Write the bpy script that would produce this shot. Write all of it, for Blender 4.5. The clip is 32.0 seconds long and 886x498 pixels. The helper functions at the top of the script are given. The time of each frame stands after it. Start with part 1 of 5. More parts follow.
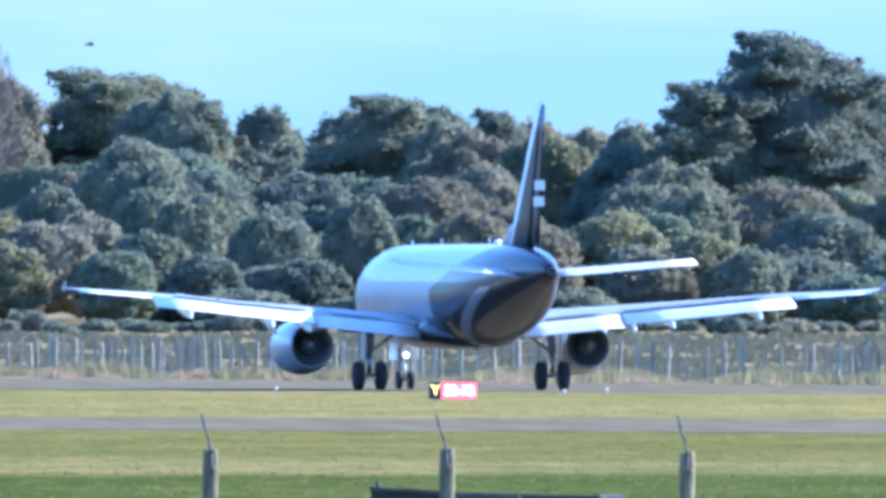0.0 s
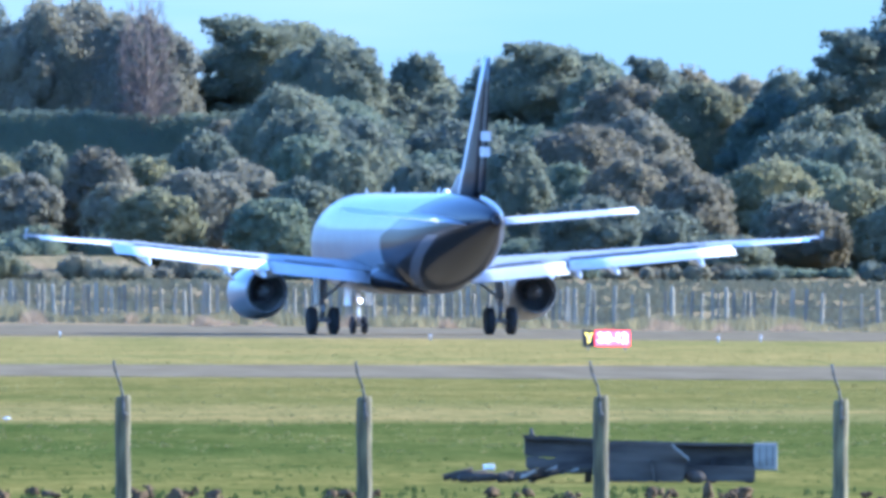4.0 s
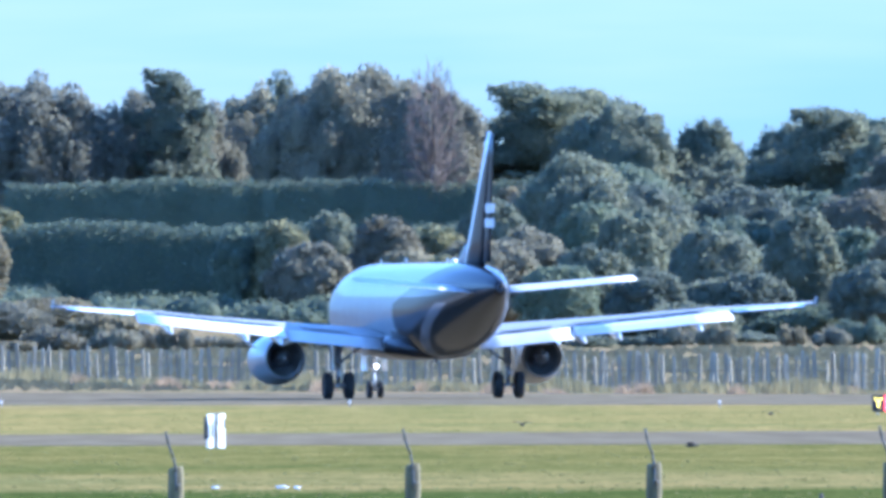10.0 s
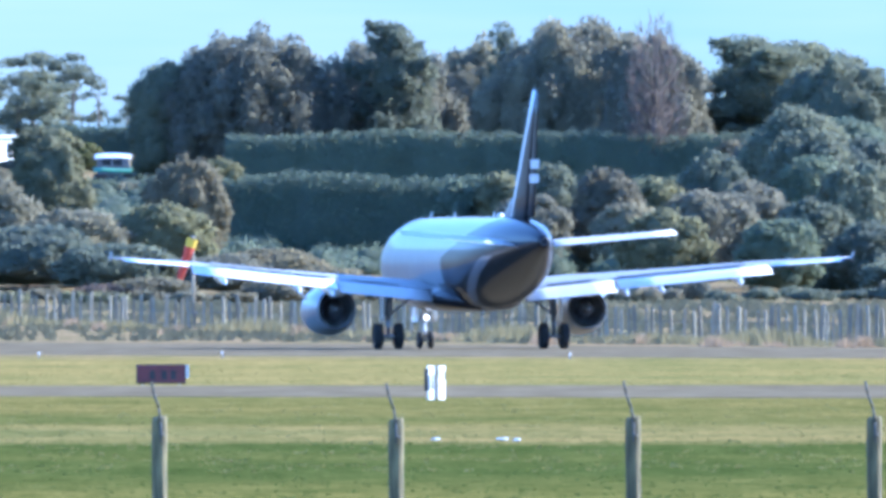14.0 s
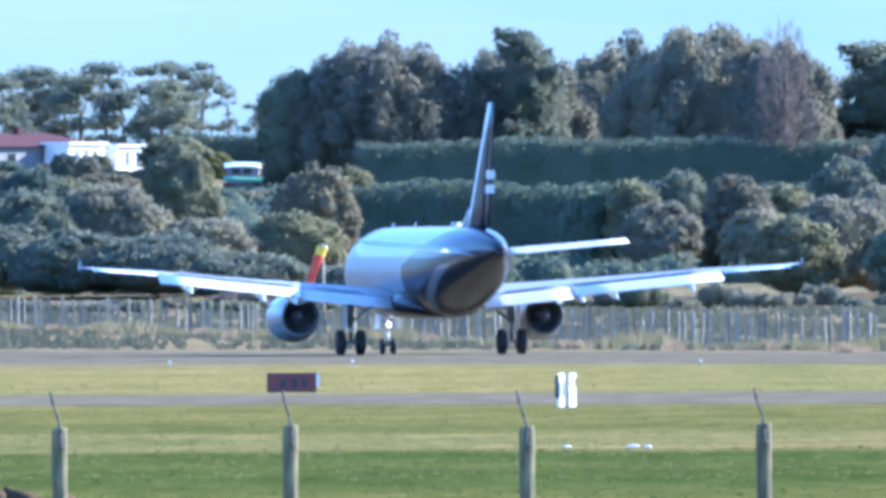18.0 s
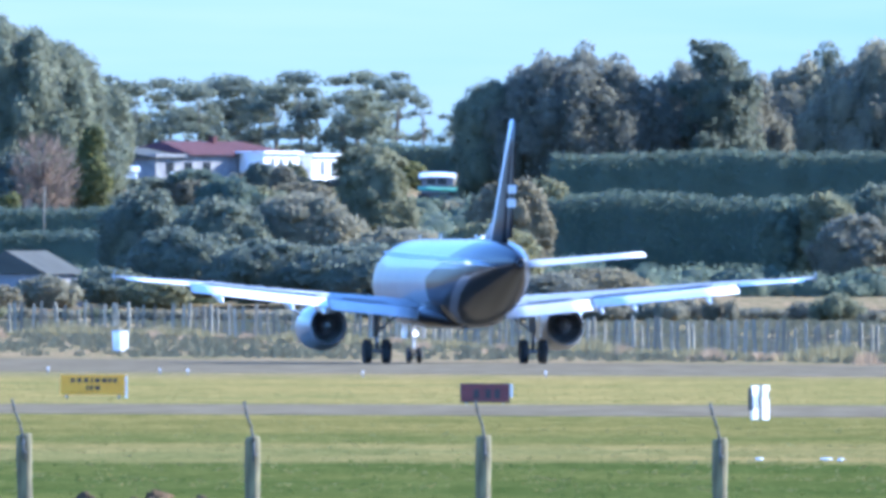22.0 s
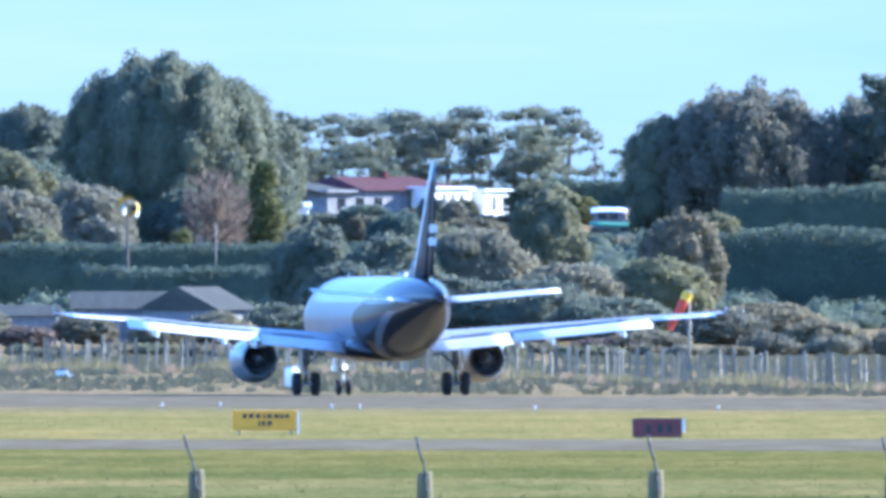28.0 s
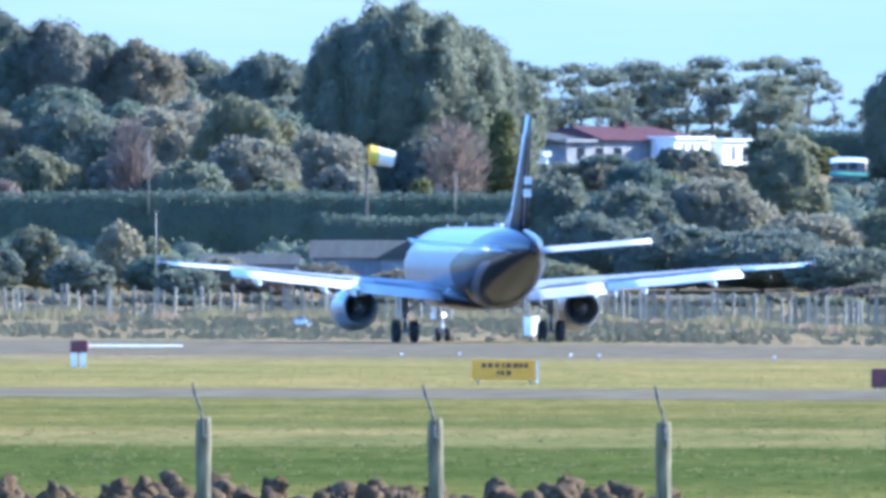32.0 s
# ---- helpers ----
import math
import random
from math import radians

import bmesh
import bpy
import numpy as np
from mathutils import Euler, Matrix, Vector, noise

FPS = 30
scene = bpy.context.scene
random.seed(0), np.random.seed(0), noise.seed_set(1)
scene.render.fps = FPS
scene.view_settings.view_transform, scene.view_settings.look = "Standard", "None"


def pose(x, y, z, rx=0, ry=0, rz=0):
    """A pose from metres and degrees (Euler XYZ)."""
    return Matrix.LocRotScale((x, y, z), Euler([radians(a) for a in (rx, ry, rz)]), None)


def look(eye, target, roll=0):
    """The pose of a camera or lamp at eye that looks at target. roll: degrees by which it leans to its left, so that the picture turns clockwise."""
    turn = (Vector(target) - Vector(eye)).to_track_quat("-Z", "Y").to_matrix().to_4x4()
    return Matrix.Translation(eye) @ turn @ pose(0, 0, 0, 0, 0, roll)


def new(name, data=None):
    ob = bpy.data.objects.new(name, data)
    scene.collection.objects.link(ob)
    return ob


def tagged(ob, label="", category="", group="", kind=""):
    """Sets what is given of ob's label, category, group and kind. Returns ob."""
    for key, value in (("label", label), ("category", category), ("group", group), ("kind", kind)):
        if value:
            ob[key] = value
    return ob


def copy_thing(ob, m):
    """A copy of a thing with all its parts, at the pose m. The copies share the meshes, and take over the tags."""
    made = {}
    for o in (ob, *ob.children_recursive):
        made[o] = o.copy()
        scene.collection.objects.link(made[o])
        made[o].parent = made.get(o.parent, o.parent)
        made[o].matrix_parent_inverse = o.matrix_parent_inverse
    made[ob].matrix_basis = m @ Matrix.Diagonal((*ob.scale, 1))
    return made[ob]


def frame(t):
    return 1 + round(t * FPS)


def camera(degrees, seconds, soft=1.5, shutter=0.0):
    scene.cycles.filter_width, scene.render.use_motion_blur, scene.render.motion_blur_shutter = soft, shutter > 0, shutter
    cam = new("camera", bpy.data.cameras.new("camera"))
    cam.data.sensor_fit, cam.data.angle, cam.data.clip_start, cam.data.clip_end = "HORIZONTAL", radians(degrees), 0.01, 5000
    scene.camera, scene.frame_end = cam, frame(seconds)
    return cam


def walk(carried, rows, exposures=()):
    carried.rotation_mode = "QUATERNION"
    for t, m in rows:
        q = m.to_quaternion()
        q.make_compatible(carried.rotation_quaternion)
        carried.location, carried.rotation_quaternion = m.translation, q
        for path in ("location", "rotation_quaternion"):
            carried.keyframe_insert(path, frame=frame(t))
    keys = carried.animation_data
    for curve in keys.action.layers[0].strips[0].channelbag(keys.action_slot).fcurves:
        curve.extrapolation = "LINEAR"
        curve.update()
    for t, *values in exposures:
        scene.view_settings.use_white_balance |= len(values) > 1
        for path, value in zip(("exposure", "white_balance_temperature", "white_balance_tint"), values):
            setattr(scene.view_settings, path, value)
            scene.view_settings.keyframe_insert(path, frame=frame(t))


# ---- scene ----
# Bearings and rises are given in ticks of 1/64167 rad: u to the right of the +Y axis, v below it.
F, H, VH = 64167.0, 3.6, 46.0


def spot(u, v, d):
    """The place at bearing u and dip v, d metres out."""
    return Vector((u * d / F, d, H - (v - VH) * d / F))


def dip(d, z=0.0):
    return VH + (H - z) * F / d


def aim(u, v, roll):
    return pose(0, 0, H, 90 - math.degrees((v - VH) / F), 0, -math.degrees(u / F)) @ pose(0, 0, 0, 0, 0, roll)


cam = camera(1.4, 32.0, soft=4.0)
walk(cam, [
    (0, aim(1128.8, -47.6, 0.121)),
    (0.5, aim(1050.3, -64.4, 0.090)),
    (1, aim(1090.9, -32.3, 0.072)),
    (1.5, aim(1065.6, -14.3, -0.108)),
    (2, aim(1054.8, 10.2, 0.189)),
    (2.5, aim(989.0, 43.8, -0.084)),
    (3, aim(943.7, 45.6, 0.154)),
    (3.5, aim(884.4, 41.6, 0.095)),
    (5.5, aim(708.8, 68.2, 0.453)),
    (6, aim(589.8, 45.5, 0.322)),
    (6.5, aim(493.1, 22.9, -0.002)),
    (7, aim(446.9, 27.4, 0.082)),
    (7.5, aim(534.3, 4.2, 0.133)),
    (8, aim(519.4, 5.5, 0.008)),
    (8.5, aim(318.9, 29.1, 0.002)),
    (9, aim(309.7, 75.6, -0.089)),
    (9.5, aim(370.8, -65.1, 0.076)),
    (10, aim(346.5, -73.5, -0.264)),
    (10.5, aim(273.0, -30.0, -0.209)),
    (11, aim(220.8, -15.3, -0.339)),
    (11.5, aim(195.6, -28.9, -0.256)),
    (12, aim(129.9, -44.6, -0.074)),
    (12.5, aim(58.3, 5.6, -0.128)),
    (13, aim(-0.0, 0.0, -0.217)),
    (13.5, aim(-24.7, 2.9, 0.041)),
    (14, aim(-44.9, 10.0, -0.034)),
    (14.5, aim(-67.3, -6.7, 0.175)),
    (16.5, aim(-166.9, -21.7, 0.054)),
    (17, aim(-198.4, -33.5, -0.098)),
    (17.5, aim(-229.1, -33.9, -0.078)),
    (18, aim(-274.9, -4.0, -0.296)),
    (18.5, aim(-296.2, -12.7, -0.134)),
    (19, aim(-321.3, 1.8, -0.032)),
    (19.5, aim(-352.3, 7.4, 0.073)),
    (20, aim(-411.7, 2.9, 0.026)),
    (20.5, aim(-454.9, -16.5, 0.162)),
    (21, aim(-487.3, -26.7, 0.041)),
    (21.5, aim(-541.9, -36.7, -0.099)),
    (22, aim(-618.9, -23.8, 0.123)),
    (22.5, aim(-643.6, -53.1, 0.042)),
    (23, aim(-695.6, -19.8, 0.145)),
    (23.5, aim(-701.0, -20.2, -0.068)),
    (24, aim(-729.4, -18.7, 0.169)),
    (24.5, aim(-763.4, -3.5, -0.007)),
    (25, aim(-775.3, 7.6, -0.056)),
    (25.5, aim(-779.1, -22.6, 0.045)),
    (27.5, aim(-872.9, -87.5, 0.089)),
    (28, aim(-923.0, -85.7, -0.016)),
    (28.5, aim(-954.0, -102.8, -0.047)),
    (29, aim(-1003.4, -50.5, -0.056)),
    (29.5, aim(-1099.5, -35.7, -0.030)),
    (30, aim(-1155.6, -16.0, -0.041)),
    (30.5, aim(-1162.9, 2.2, 0.001)),
    (31, aim(-1220.3, 24.4, -0.130)),
    (31.5, aim(-1274.5, 25.8, -0.132)),
    (32, aim(-1346.4, 4.0, 0.132)),
], exposures=[(0, 2.33, 4800, 17.5), (32, 2.33, 4800, 17.5)])

# ---- light ----
SUN_AZ, SUN_EL = radians(69), radians(25)
world = bpy.data.worlds.new("sky")
scene.world = world
world.use_nodes = True
wn, wl = world.node_tree.nodes, world.node_tree.links
sky = wn.new("ShaderNodeTexSky")
sky.sky_type, sky.sun_disc = "NISHITA", False
sky.sun_elevation, sky.sun_rotation = SUN_EL, SUN_AZ
sky.air_density, sky.dust_density, sky.ozone_density = 0.9, 0.0, 4.5
wl.new(sky.outputs[0], wn["Background"].inputs[0])
wn["Background"].inputs[1].default_value = 0.14
sun = new("sun", bpy.data.lights.new("sun", "SUN"))
sun.data.energy, sun.data.angle, sun.data.color = 3.9, radians(0.5), (1.0, 0.89, 0.66)
sun.matrix_world = look((300 * math.sin(SUN_AZ) * math.cos(SUN_EL), 1500 + 300 * math.cos(SUN_AZ) * math.cos(SUN_EL), 300 * math.sin(SUN_EL)), (0, 1500, 0))


# ---- materials ----
def material(name):
    m = bpy.data.materials.new(name)
    m.use_nodes = True
    return m, m.node_tree.nodes, m.node_tree.links, m.node_tree.nodes["Principled BSDF"]


def ramp(n, l, src, stops):
    r = n.new("ShaderNodeValToRGB")
    els = r.color_ramp.elements
    els[0].position, els[0].color = stops[0][0], (*stops[0][1], 1)
    els[1].position, els[1].color = stops[-1][0], (*stops[-1][1], 1)
    for p, c in stops[1:-1]:
        els.new(p).color = (*c, 1)
    l.new(src, r.inputs[0])
    return r.outputs[0]


def noise_of(n, l, scale, detail=4.0, stretch=(1, 1, 1), coords="Object", rough=0.55):
    tc, mp, nz = n.new("ShaderNodeTexCoord"), n.new("ShaderNodeMapping"), n.new("ShaderNodeTexNoise")
    mp.inputs["Scale"].default_value = stretch
    l.new(tc.outputs[coords], mp.inputs[0])
    l.new(mp.outputs[0], nz.inputs["Vector"])
    nz.inputs["Scale"].default_value, nz.inputs["Detail"].default_value, nz.inputs["Roughness"].default_value = scale, detail, rough
    return nz.outputs["Fac"]


def mix(n, l, fac, a, b, how="MIX"):
    m = n.new("ShaderNodeMix")
    m.data_type, m.blend_type = "RGBA", how
    for sock, v in ((m.inputs[0], fac), (m.inputs[6], a), (m.inputs[7], b)):
        if isinstance(v, bpy.types.NodeSocket):
            l.new(v, sock)
        elif isinstance(v, (int, float)):
            sock.default_value = v
        else:
            sock.default_value = (*v, 1)
    return m.outputs[2]


def bump(n, l, p, src, strength=0.3, dist=0.05):
    b = n.new("ShaderNodeBump")
    b.inputs["Strength"].default_value, b.inputs["Distance"].default_value = strength, dist
    l.new(src, b.inputs["Height"])
    l.new(b.outputs[0], p.inputs["Normal"])


def rough_mat(name, lo, hi, scale=4.0, rough=0.7, metal=0.0, big=0.4, stretch=(1, 1, 1), bumps=0.25, coat=0.0, vary=0.0, spec=0.5):
    """A surface of two tones with grain, broad stains and fine relief."""
    m, n, l, p = material(name)
    fine = noise_of(n, l, scale, 6, stretch)
    broad = noise_of(n, l, scale * 0.13, 3, stretch)
    c = ramp(n, l, fine, [(0.3, lo), (0.7, hi)])
    c = mix(n, l, broad, c, mix(n, l, 1.0, c, (1 - big,) * 3, "MULTIPLY"))
    if vary:
        info = n.new("ShaderNodeObjectInfo")
        c = mix(n, l, 1.0, c, ramp(n, l, info.outputs["Random"], [(0, (1 - vary,) * 3), (1, (1.0,) * 3)]), "MULTIPLY")
    l.new(c, p.inputs["Base Color"])
    p.inputs["Roughness"].default_value, p.inputs["Metallic"].default_value = rough, metal
    p.inputs["Coat Weight"].default_value = coat
    p.inputs["Specular IOR Level"].default_value = spec
    if bumps:
        bump(n, l, p, fine, bumps)
    return m


def leaf_mat(name, dark, light, gloss=0.75, through_light=0.58, haze_sheen=0.03):
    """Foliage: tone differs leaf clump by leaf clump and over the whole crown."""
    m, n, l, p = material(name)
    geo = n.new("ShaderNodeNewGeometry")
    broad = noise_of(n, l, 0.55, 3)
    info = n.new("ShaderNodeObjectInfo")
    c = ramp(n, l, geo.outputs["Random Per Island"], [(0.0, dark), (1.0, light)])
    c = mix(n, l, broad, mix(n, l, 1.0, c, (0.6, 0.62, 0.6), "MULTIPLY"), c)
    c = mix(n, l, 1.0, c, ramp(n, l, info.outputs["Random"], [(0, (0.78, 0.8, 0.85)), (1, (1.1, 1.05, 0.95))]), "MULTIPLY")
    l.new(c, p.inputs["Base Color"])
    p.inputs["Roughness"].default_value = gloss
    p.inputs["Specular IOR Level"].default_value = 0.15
    # a faint blue sheen puts the distance haze onto the leaves
    p.inputs["Sheen Weight"].default_value, p.inputs["Sheen Roughness"].default_value = haze_sheen, 0.7
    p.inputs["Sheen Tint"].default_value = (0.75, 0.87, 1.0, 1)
    thin, both = n.new("ShaderNodeBsdfTranslucent"), n.new("ShaderNodeMixShader")
    l.new(c, thin.inputs[0])
    both.inputs[0].default_value = through_light
    l.new(p.outputs[0], both.inputs[1])
    l.new(thin.outputs[0], both.inputs[2])
    l.new(both.outputs[0], n["Material Output"].inputs[0])
    return m


# Tree tones stand paler and greyer than leaves: distance haze put into the colour.
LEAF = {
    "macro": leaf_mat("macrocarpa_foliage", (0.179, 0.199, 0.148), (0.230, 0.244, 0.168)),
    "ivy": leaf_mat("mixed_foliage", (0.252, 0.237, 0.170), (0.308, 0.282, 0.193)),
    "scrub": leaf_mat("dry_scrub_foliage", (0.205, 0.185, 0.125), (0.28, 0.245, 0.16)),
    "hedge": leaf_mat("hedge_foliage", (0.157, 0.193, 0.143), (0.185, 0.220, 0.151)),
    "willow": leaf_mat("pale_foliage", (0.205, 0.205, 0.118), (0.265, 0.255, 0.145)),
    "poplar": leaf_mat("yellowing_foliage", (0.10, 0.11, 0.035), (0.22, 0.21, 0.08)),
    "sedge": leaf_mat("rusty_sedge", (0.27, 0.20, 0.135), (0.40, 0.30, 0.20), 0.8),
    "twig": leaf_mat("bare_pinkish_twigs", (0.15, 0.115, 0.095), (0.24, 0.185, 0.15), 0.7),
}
BARK = rough_mat("bark", (0.06, 0.05, 0.04), (0.16, 0.13, 0.10), 3, 0.9)

PAINT_WHITE = rough_mat("white_paint", (0.76, 0.74, 0.69), (0.84, 0.82, 0.77), 1.2, 0.22, big=0.10, bumps=0.02, coat=0.6)
PAINT_GREY = rough_mat("grey_wing_paint", (0.253, 0.265, 0.276), (0.333, 0.345, 0.356), 1.5, 0.55, big=0.2, bumps=0.02, spec=0.3)
PAINT_BLACK = rough_mat("black_paint", (0.010, 0.010, 0.012), (0.02, 0.02, 0.022), 1.2, 0.4, big=0.1, bumps=0.02, spec=0.25)
PAINT_DIM_WHITE = rough_mat("dimmed_white_paint", (0.52, 0.52, 0.515), (0.62, 0.62, 0.61), 1.5, 0.5, big=0.15, bumps=0.02, spec=0.3)
STEEL = rough_mat("bare_steel", (0.30, 0.30, 0.31), (0.5, 0.5, 0.5), 6, 0.4, 0.9, bumps=0.1)
NOZZLE = rough_mat("sooty_nozzle", (0.03, 0.03, 0.034), (0.07, 0.07, 0.075), 3, 0.6, 0.3, bumps=0.1)
NOZZLE_METAL = rough_mat("heat_tinted_nozzle_metal", (0.15, 0.16, 0.18), (0.24, 0.25, 0.27), 3, 0.5, 0.3, bumps=0.1)
RUBBER = rough_mat("tyre_rubber", (0.012, 0.012, 0.013), (0.03, 0.03, 0.03), 8, 0.85, bumps=0.2)
POST = rough_mat("weathered_post", (0.030, 0.024, 0.009), (0.30, 0.245, 0.11), 14, 0.85, stretch=(1, 1, 0.12), big=0.45, bumps=0.5, vary=0.3)
WIRE = rough_mat("galvanised_wire", (0.09, 0.085, 0.07), (0.17, 0.16, 0.14), 20, 0.8, 0.1)
STAKE = rough_mat("bleached_stakes", (0.272, 0.234, 0.162), (0.399, 0.353, 0.255), 5, 0.85, stretch=(1, 1, 0.2), vary=0.45)
ASPHALT = rough_mat("asphalt", (0.126, 0.104, 0.067), (0.181, 0.151, 0.099), 0.6, 0.9, stretch=(1, 0.05, 1), big=0.3, bumps=0.1, spec=0.0)
SOIL = rough_mat("ploughed_soil", (0.034, 0.022, 0.011), (0.170, 0.112, 0.056), 7, 0.95, bumps=0.6, spec=0.1)
TIMBER = rough_mat("old_dark_timber", (0.032, 0.027, 0.023), (0.153, 0.131, 0.104), 4, 0.95, stretch=(0.2, 1, 1), bumps=0.4, spec=0.1)
TIMBER_PALE = rough_mat("bleached_timber", (0.24, 0.22, 0.18), (0.46, 0.43, 0.37), 4, 0.85)
WALL_WHITE = rough_mat("white_wall", (0.74, 0.73, 0.70), (0.85, 0.84, 0.82), 2, 0.7, big=0.12)
WALL_GREY = rough_mat("grey_wall", (0.16, 0.16, 0.165), (0.26, 0.26, 0.26), 2, 0.8)
ROOF_RED = rough_mat("red_iron_roof", (0.080, 0.034, 0.033), (0.115, 0.050, 0.048), 2, 0.9, spec=0.1)
ROOF_GREY = rough_mat("grey_iron_roof", (0.060, 0.060, 0.048), (0.095, 0.094, 0.076), 1, 0.8, stretch=(3, 0.3, 1), spec=0.15)
ROOF_GREEN = rough_mat("green_cover", (0.06, 0.22, 0.11), (0.10, 0.31, 0.16), 2, 0.6)
GLASS = rough_mat("dark_window", (0.02, 0.025, 0.03), (0.04, 0.045, 0.05), 2, 0.1, bumps=0)
# sky reflected in the panes is put in as a pale base colour
GLASS_PALE = rough_mat("painted_sky_window", (0.16, 0.165, 0.17), (0.24, 0.24, 0.24), 2, 0.3, bumps=0)
SIGN_YELLOW = rough_mat("yellow_sign_face", (0.70, 0.31, 0.008), (0.84, 0.40, 0.018), 3, 0.5, big=0.15)
SIGN_RED = rough_mat("dull_red_sign", (0.10, 0.018, 0.018), (0.17, 0.03, 0.03), 3, 0.5, big=0.3)
SIGN_BLACK = rough_mat("black_sign_face", (0.012, 0.012, 0.012), (0.03, 0.03, 0.03), 3, 0.5)
SOCK_RED = rough_mat("orange_red_cloth", (0.50, 0.05, 0.025), (0.66, 0.10, 0.05), 6, 0.8)
SOCK_YELLOW = rough_mat("yellow_cloth", (0.72, 0.48, 0.03), (0.85, 0.60, 0.08), 6, 0.8)
SOCK_WHITE = rough_mat("white_cloth", (0.74, 0.74, 0.68), (0.85, 0.85, 0.80), 6, 0.8)
FEATHER = rough_mat("dark_feathers", (0.012, 0.012, 0.012), (0.04, 0.036, 0.03), 30, 0.7)


def glow_mat(name, colour, strength):
    m, n, l, p = material(name)
    p.inputs["Base Color"].default_value = (*colour, 1)
    p.inputs["Emission Color"].default_value = (*colour, 1)
    p.inputs["Emission Strength"].default_value = strength
    return m


GLOW_RED = glow_mat("lit_red_face", (0.95, 0.05, 0.06), 1.6)
GLOW_WHITE = glow_mat("lit_white_letters", (1.0, 0.90, 0.90), 2.0)
GLOW_YELLOW = glow_mat("lit_yellow_letter", (1.0, 0.72, 0.10), 1.3)


def ground_material():
    """Rough grass in strips of different length and dryness, lying across the view."""
    m, n, l, p = material("field_grass")
    geo = n.new("ShaderNodeNewGeometry")
    sep = n.new("ShaderNodeSeparateXYZ")
    l.new(geo.outputs["Position"], sep.inputs[0])
    wob = noise_of(n, l, 0.05, 6, (1, 0.25, 1), rough=0.65)
    y = n.new("ShaderNodeMath")
    y.operation = "MULTIPLY_ADD"
    l.new(wob, y.inputs[0])
    y.inputs[1].default_value = 60.0
    l.new(sep.outputs["Y"], y.inputs[2])
    rng = n.new("ShaderNodeMapRange")
    rng.inputs["From Min"].default_value, rng.inputs["From Max"].default_value = 400, 2400
    l.new(y.outputs[0], rng.inputs["Value"])

    def at(d):
        return (d + 30 - 400) / 2000
    lush, mid, pale, dry, rank = (0.067, 0.081, 0.024), (0.123, 0.115, 0.040), (0.166, 0.143, 0.059), (0.190, 0.161, 0.064), (0.189, 0.151, 0.094)
    col = ramp(n, l, rng.outputs[0], [(0.0, (0.109, 0.106, 0.031)), (at(575), (0.112, 0.109, 0.034)), (at(640), lush), (at(745), lush), (at(765), pale), (at(815), pale),
                                      (at(850), mid), (at(985), mid), (at(1140), dry), (at(1420), dry), (at(1560), rank), (at(2300), rank)])
    blotch = noise_of(n, l, 0.35, 6, (1, 0.13, 1), rough=0.7)
    col = mix(n, l, 0.8, col, mix(n, l, 1.0, col, ramp(n, l, blotch, [(0.3, (0.60, 0.70, 0.55)), (0.7, (1.35, 1.22, 1.2))]), "MULTIPLY"))
    patch = noise_of(n, l, 0.045, 4, (1, 0.5, 1), rough=0.6)
    col = mix(n, l, 1.0, col, ramp(n, l, patch, [(0.35, (0.80, 0.88, 0.84)), (0.65, (1.18, 1.08, 1.10))]), "MULTIPLY")
    streak = noise_of(n, l, 1.6, 5, (1, 0.10, 1), rough=0.7)
    col = mix(n, l, 1.0, col, ramp(n, l, streak, [(0.36, (0.68, 0.75, 0.66)), (0.64, (1.25, 1.18, 1.2))]), "MULTIPLY")
    fine = noise_of(n, l, 7.0, 4, (1, 0.12, 1), rough=0.75)
    col = mix(n, l, 1.0, col, ramp(n, l, fine, [(0.38, (0.68, 0.72, 0.64)), (0.62, (1.28, 1.22, 1.2))]), "MULTIPLY")
    l.new(col, p.inputs["Base Color"])
    p.inputs["Roughness"].default_value = 0.9
    p.inputs["Specular IOR Level"].default_value = 0.0
    return m


GRASS = ground_material()
TUFT = leaf_mat("grass_tufts", (0.22, 0.20, 0.07), (0.33, 0.29, 0.11), 0.8, 0.6, 0.0)
TUFT_LUSH = leaf_mat("lush_grass_tufts", (0.085, 0.115, 0.028), (0.14, 0.165, 0.045), 0.8, 0.6, 0.0)
TUFT_DRY = leaf_mat("dry_grass_tufts", (0.26, 0.215, 0.11), (0.37, 0.31, 0.165), 0.8, 0.5, 0.0)


# ---- mesh helpers ----
def mesh_from(name, verts, faces, mat, smooth=False):
    me = bpy.data.meshes.new(name)
    me.from_pydata([tuple(v) for v in verts], [], faces)
    me.materials.append(mat)
    if smooth:
        me.polygons.foreach_set("use_smooth", [True] * len(me.polygons))
    me.update()
    return me


def part(name, bm, mat, parent=None, label="", smooth=True, m=None):
    """Links a bmesh (or a ready mesh) as one mesh object under its thing or part."""
    if isinstance(bm, bpy.types.Mesh):
        me = bm
    else:
        me = bpy.data.meshes.new(name)
        if smooth:
            for f in bm.faces:
                f.smooth = True
        bm.to_mesh(me)
        bm.free()
        me.materials.append(mat)
    ob = new(name, me)
    if m is not None:
        ob.matrix_basis = m
    if parent is not None:
        ob.parent = parent
    if label:
        ob["label"] = label
    return ob


def thing(name, m, label, category, group=""):
    ob = new(name)
    ob.empty_display_size = 0.3
    ob.matrix_basis = m
    return tagged(ob, label, category, group)


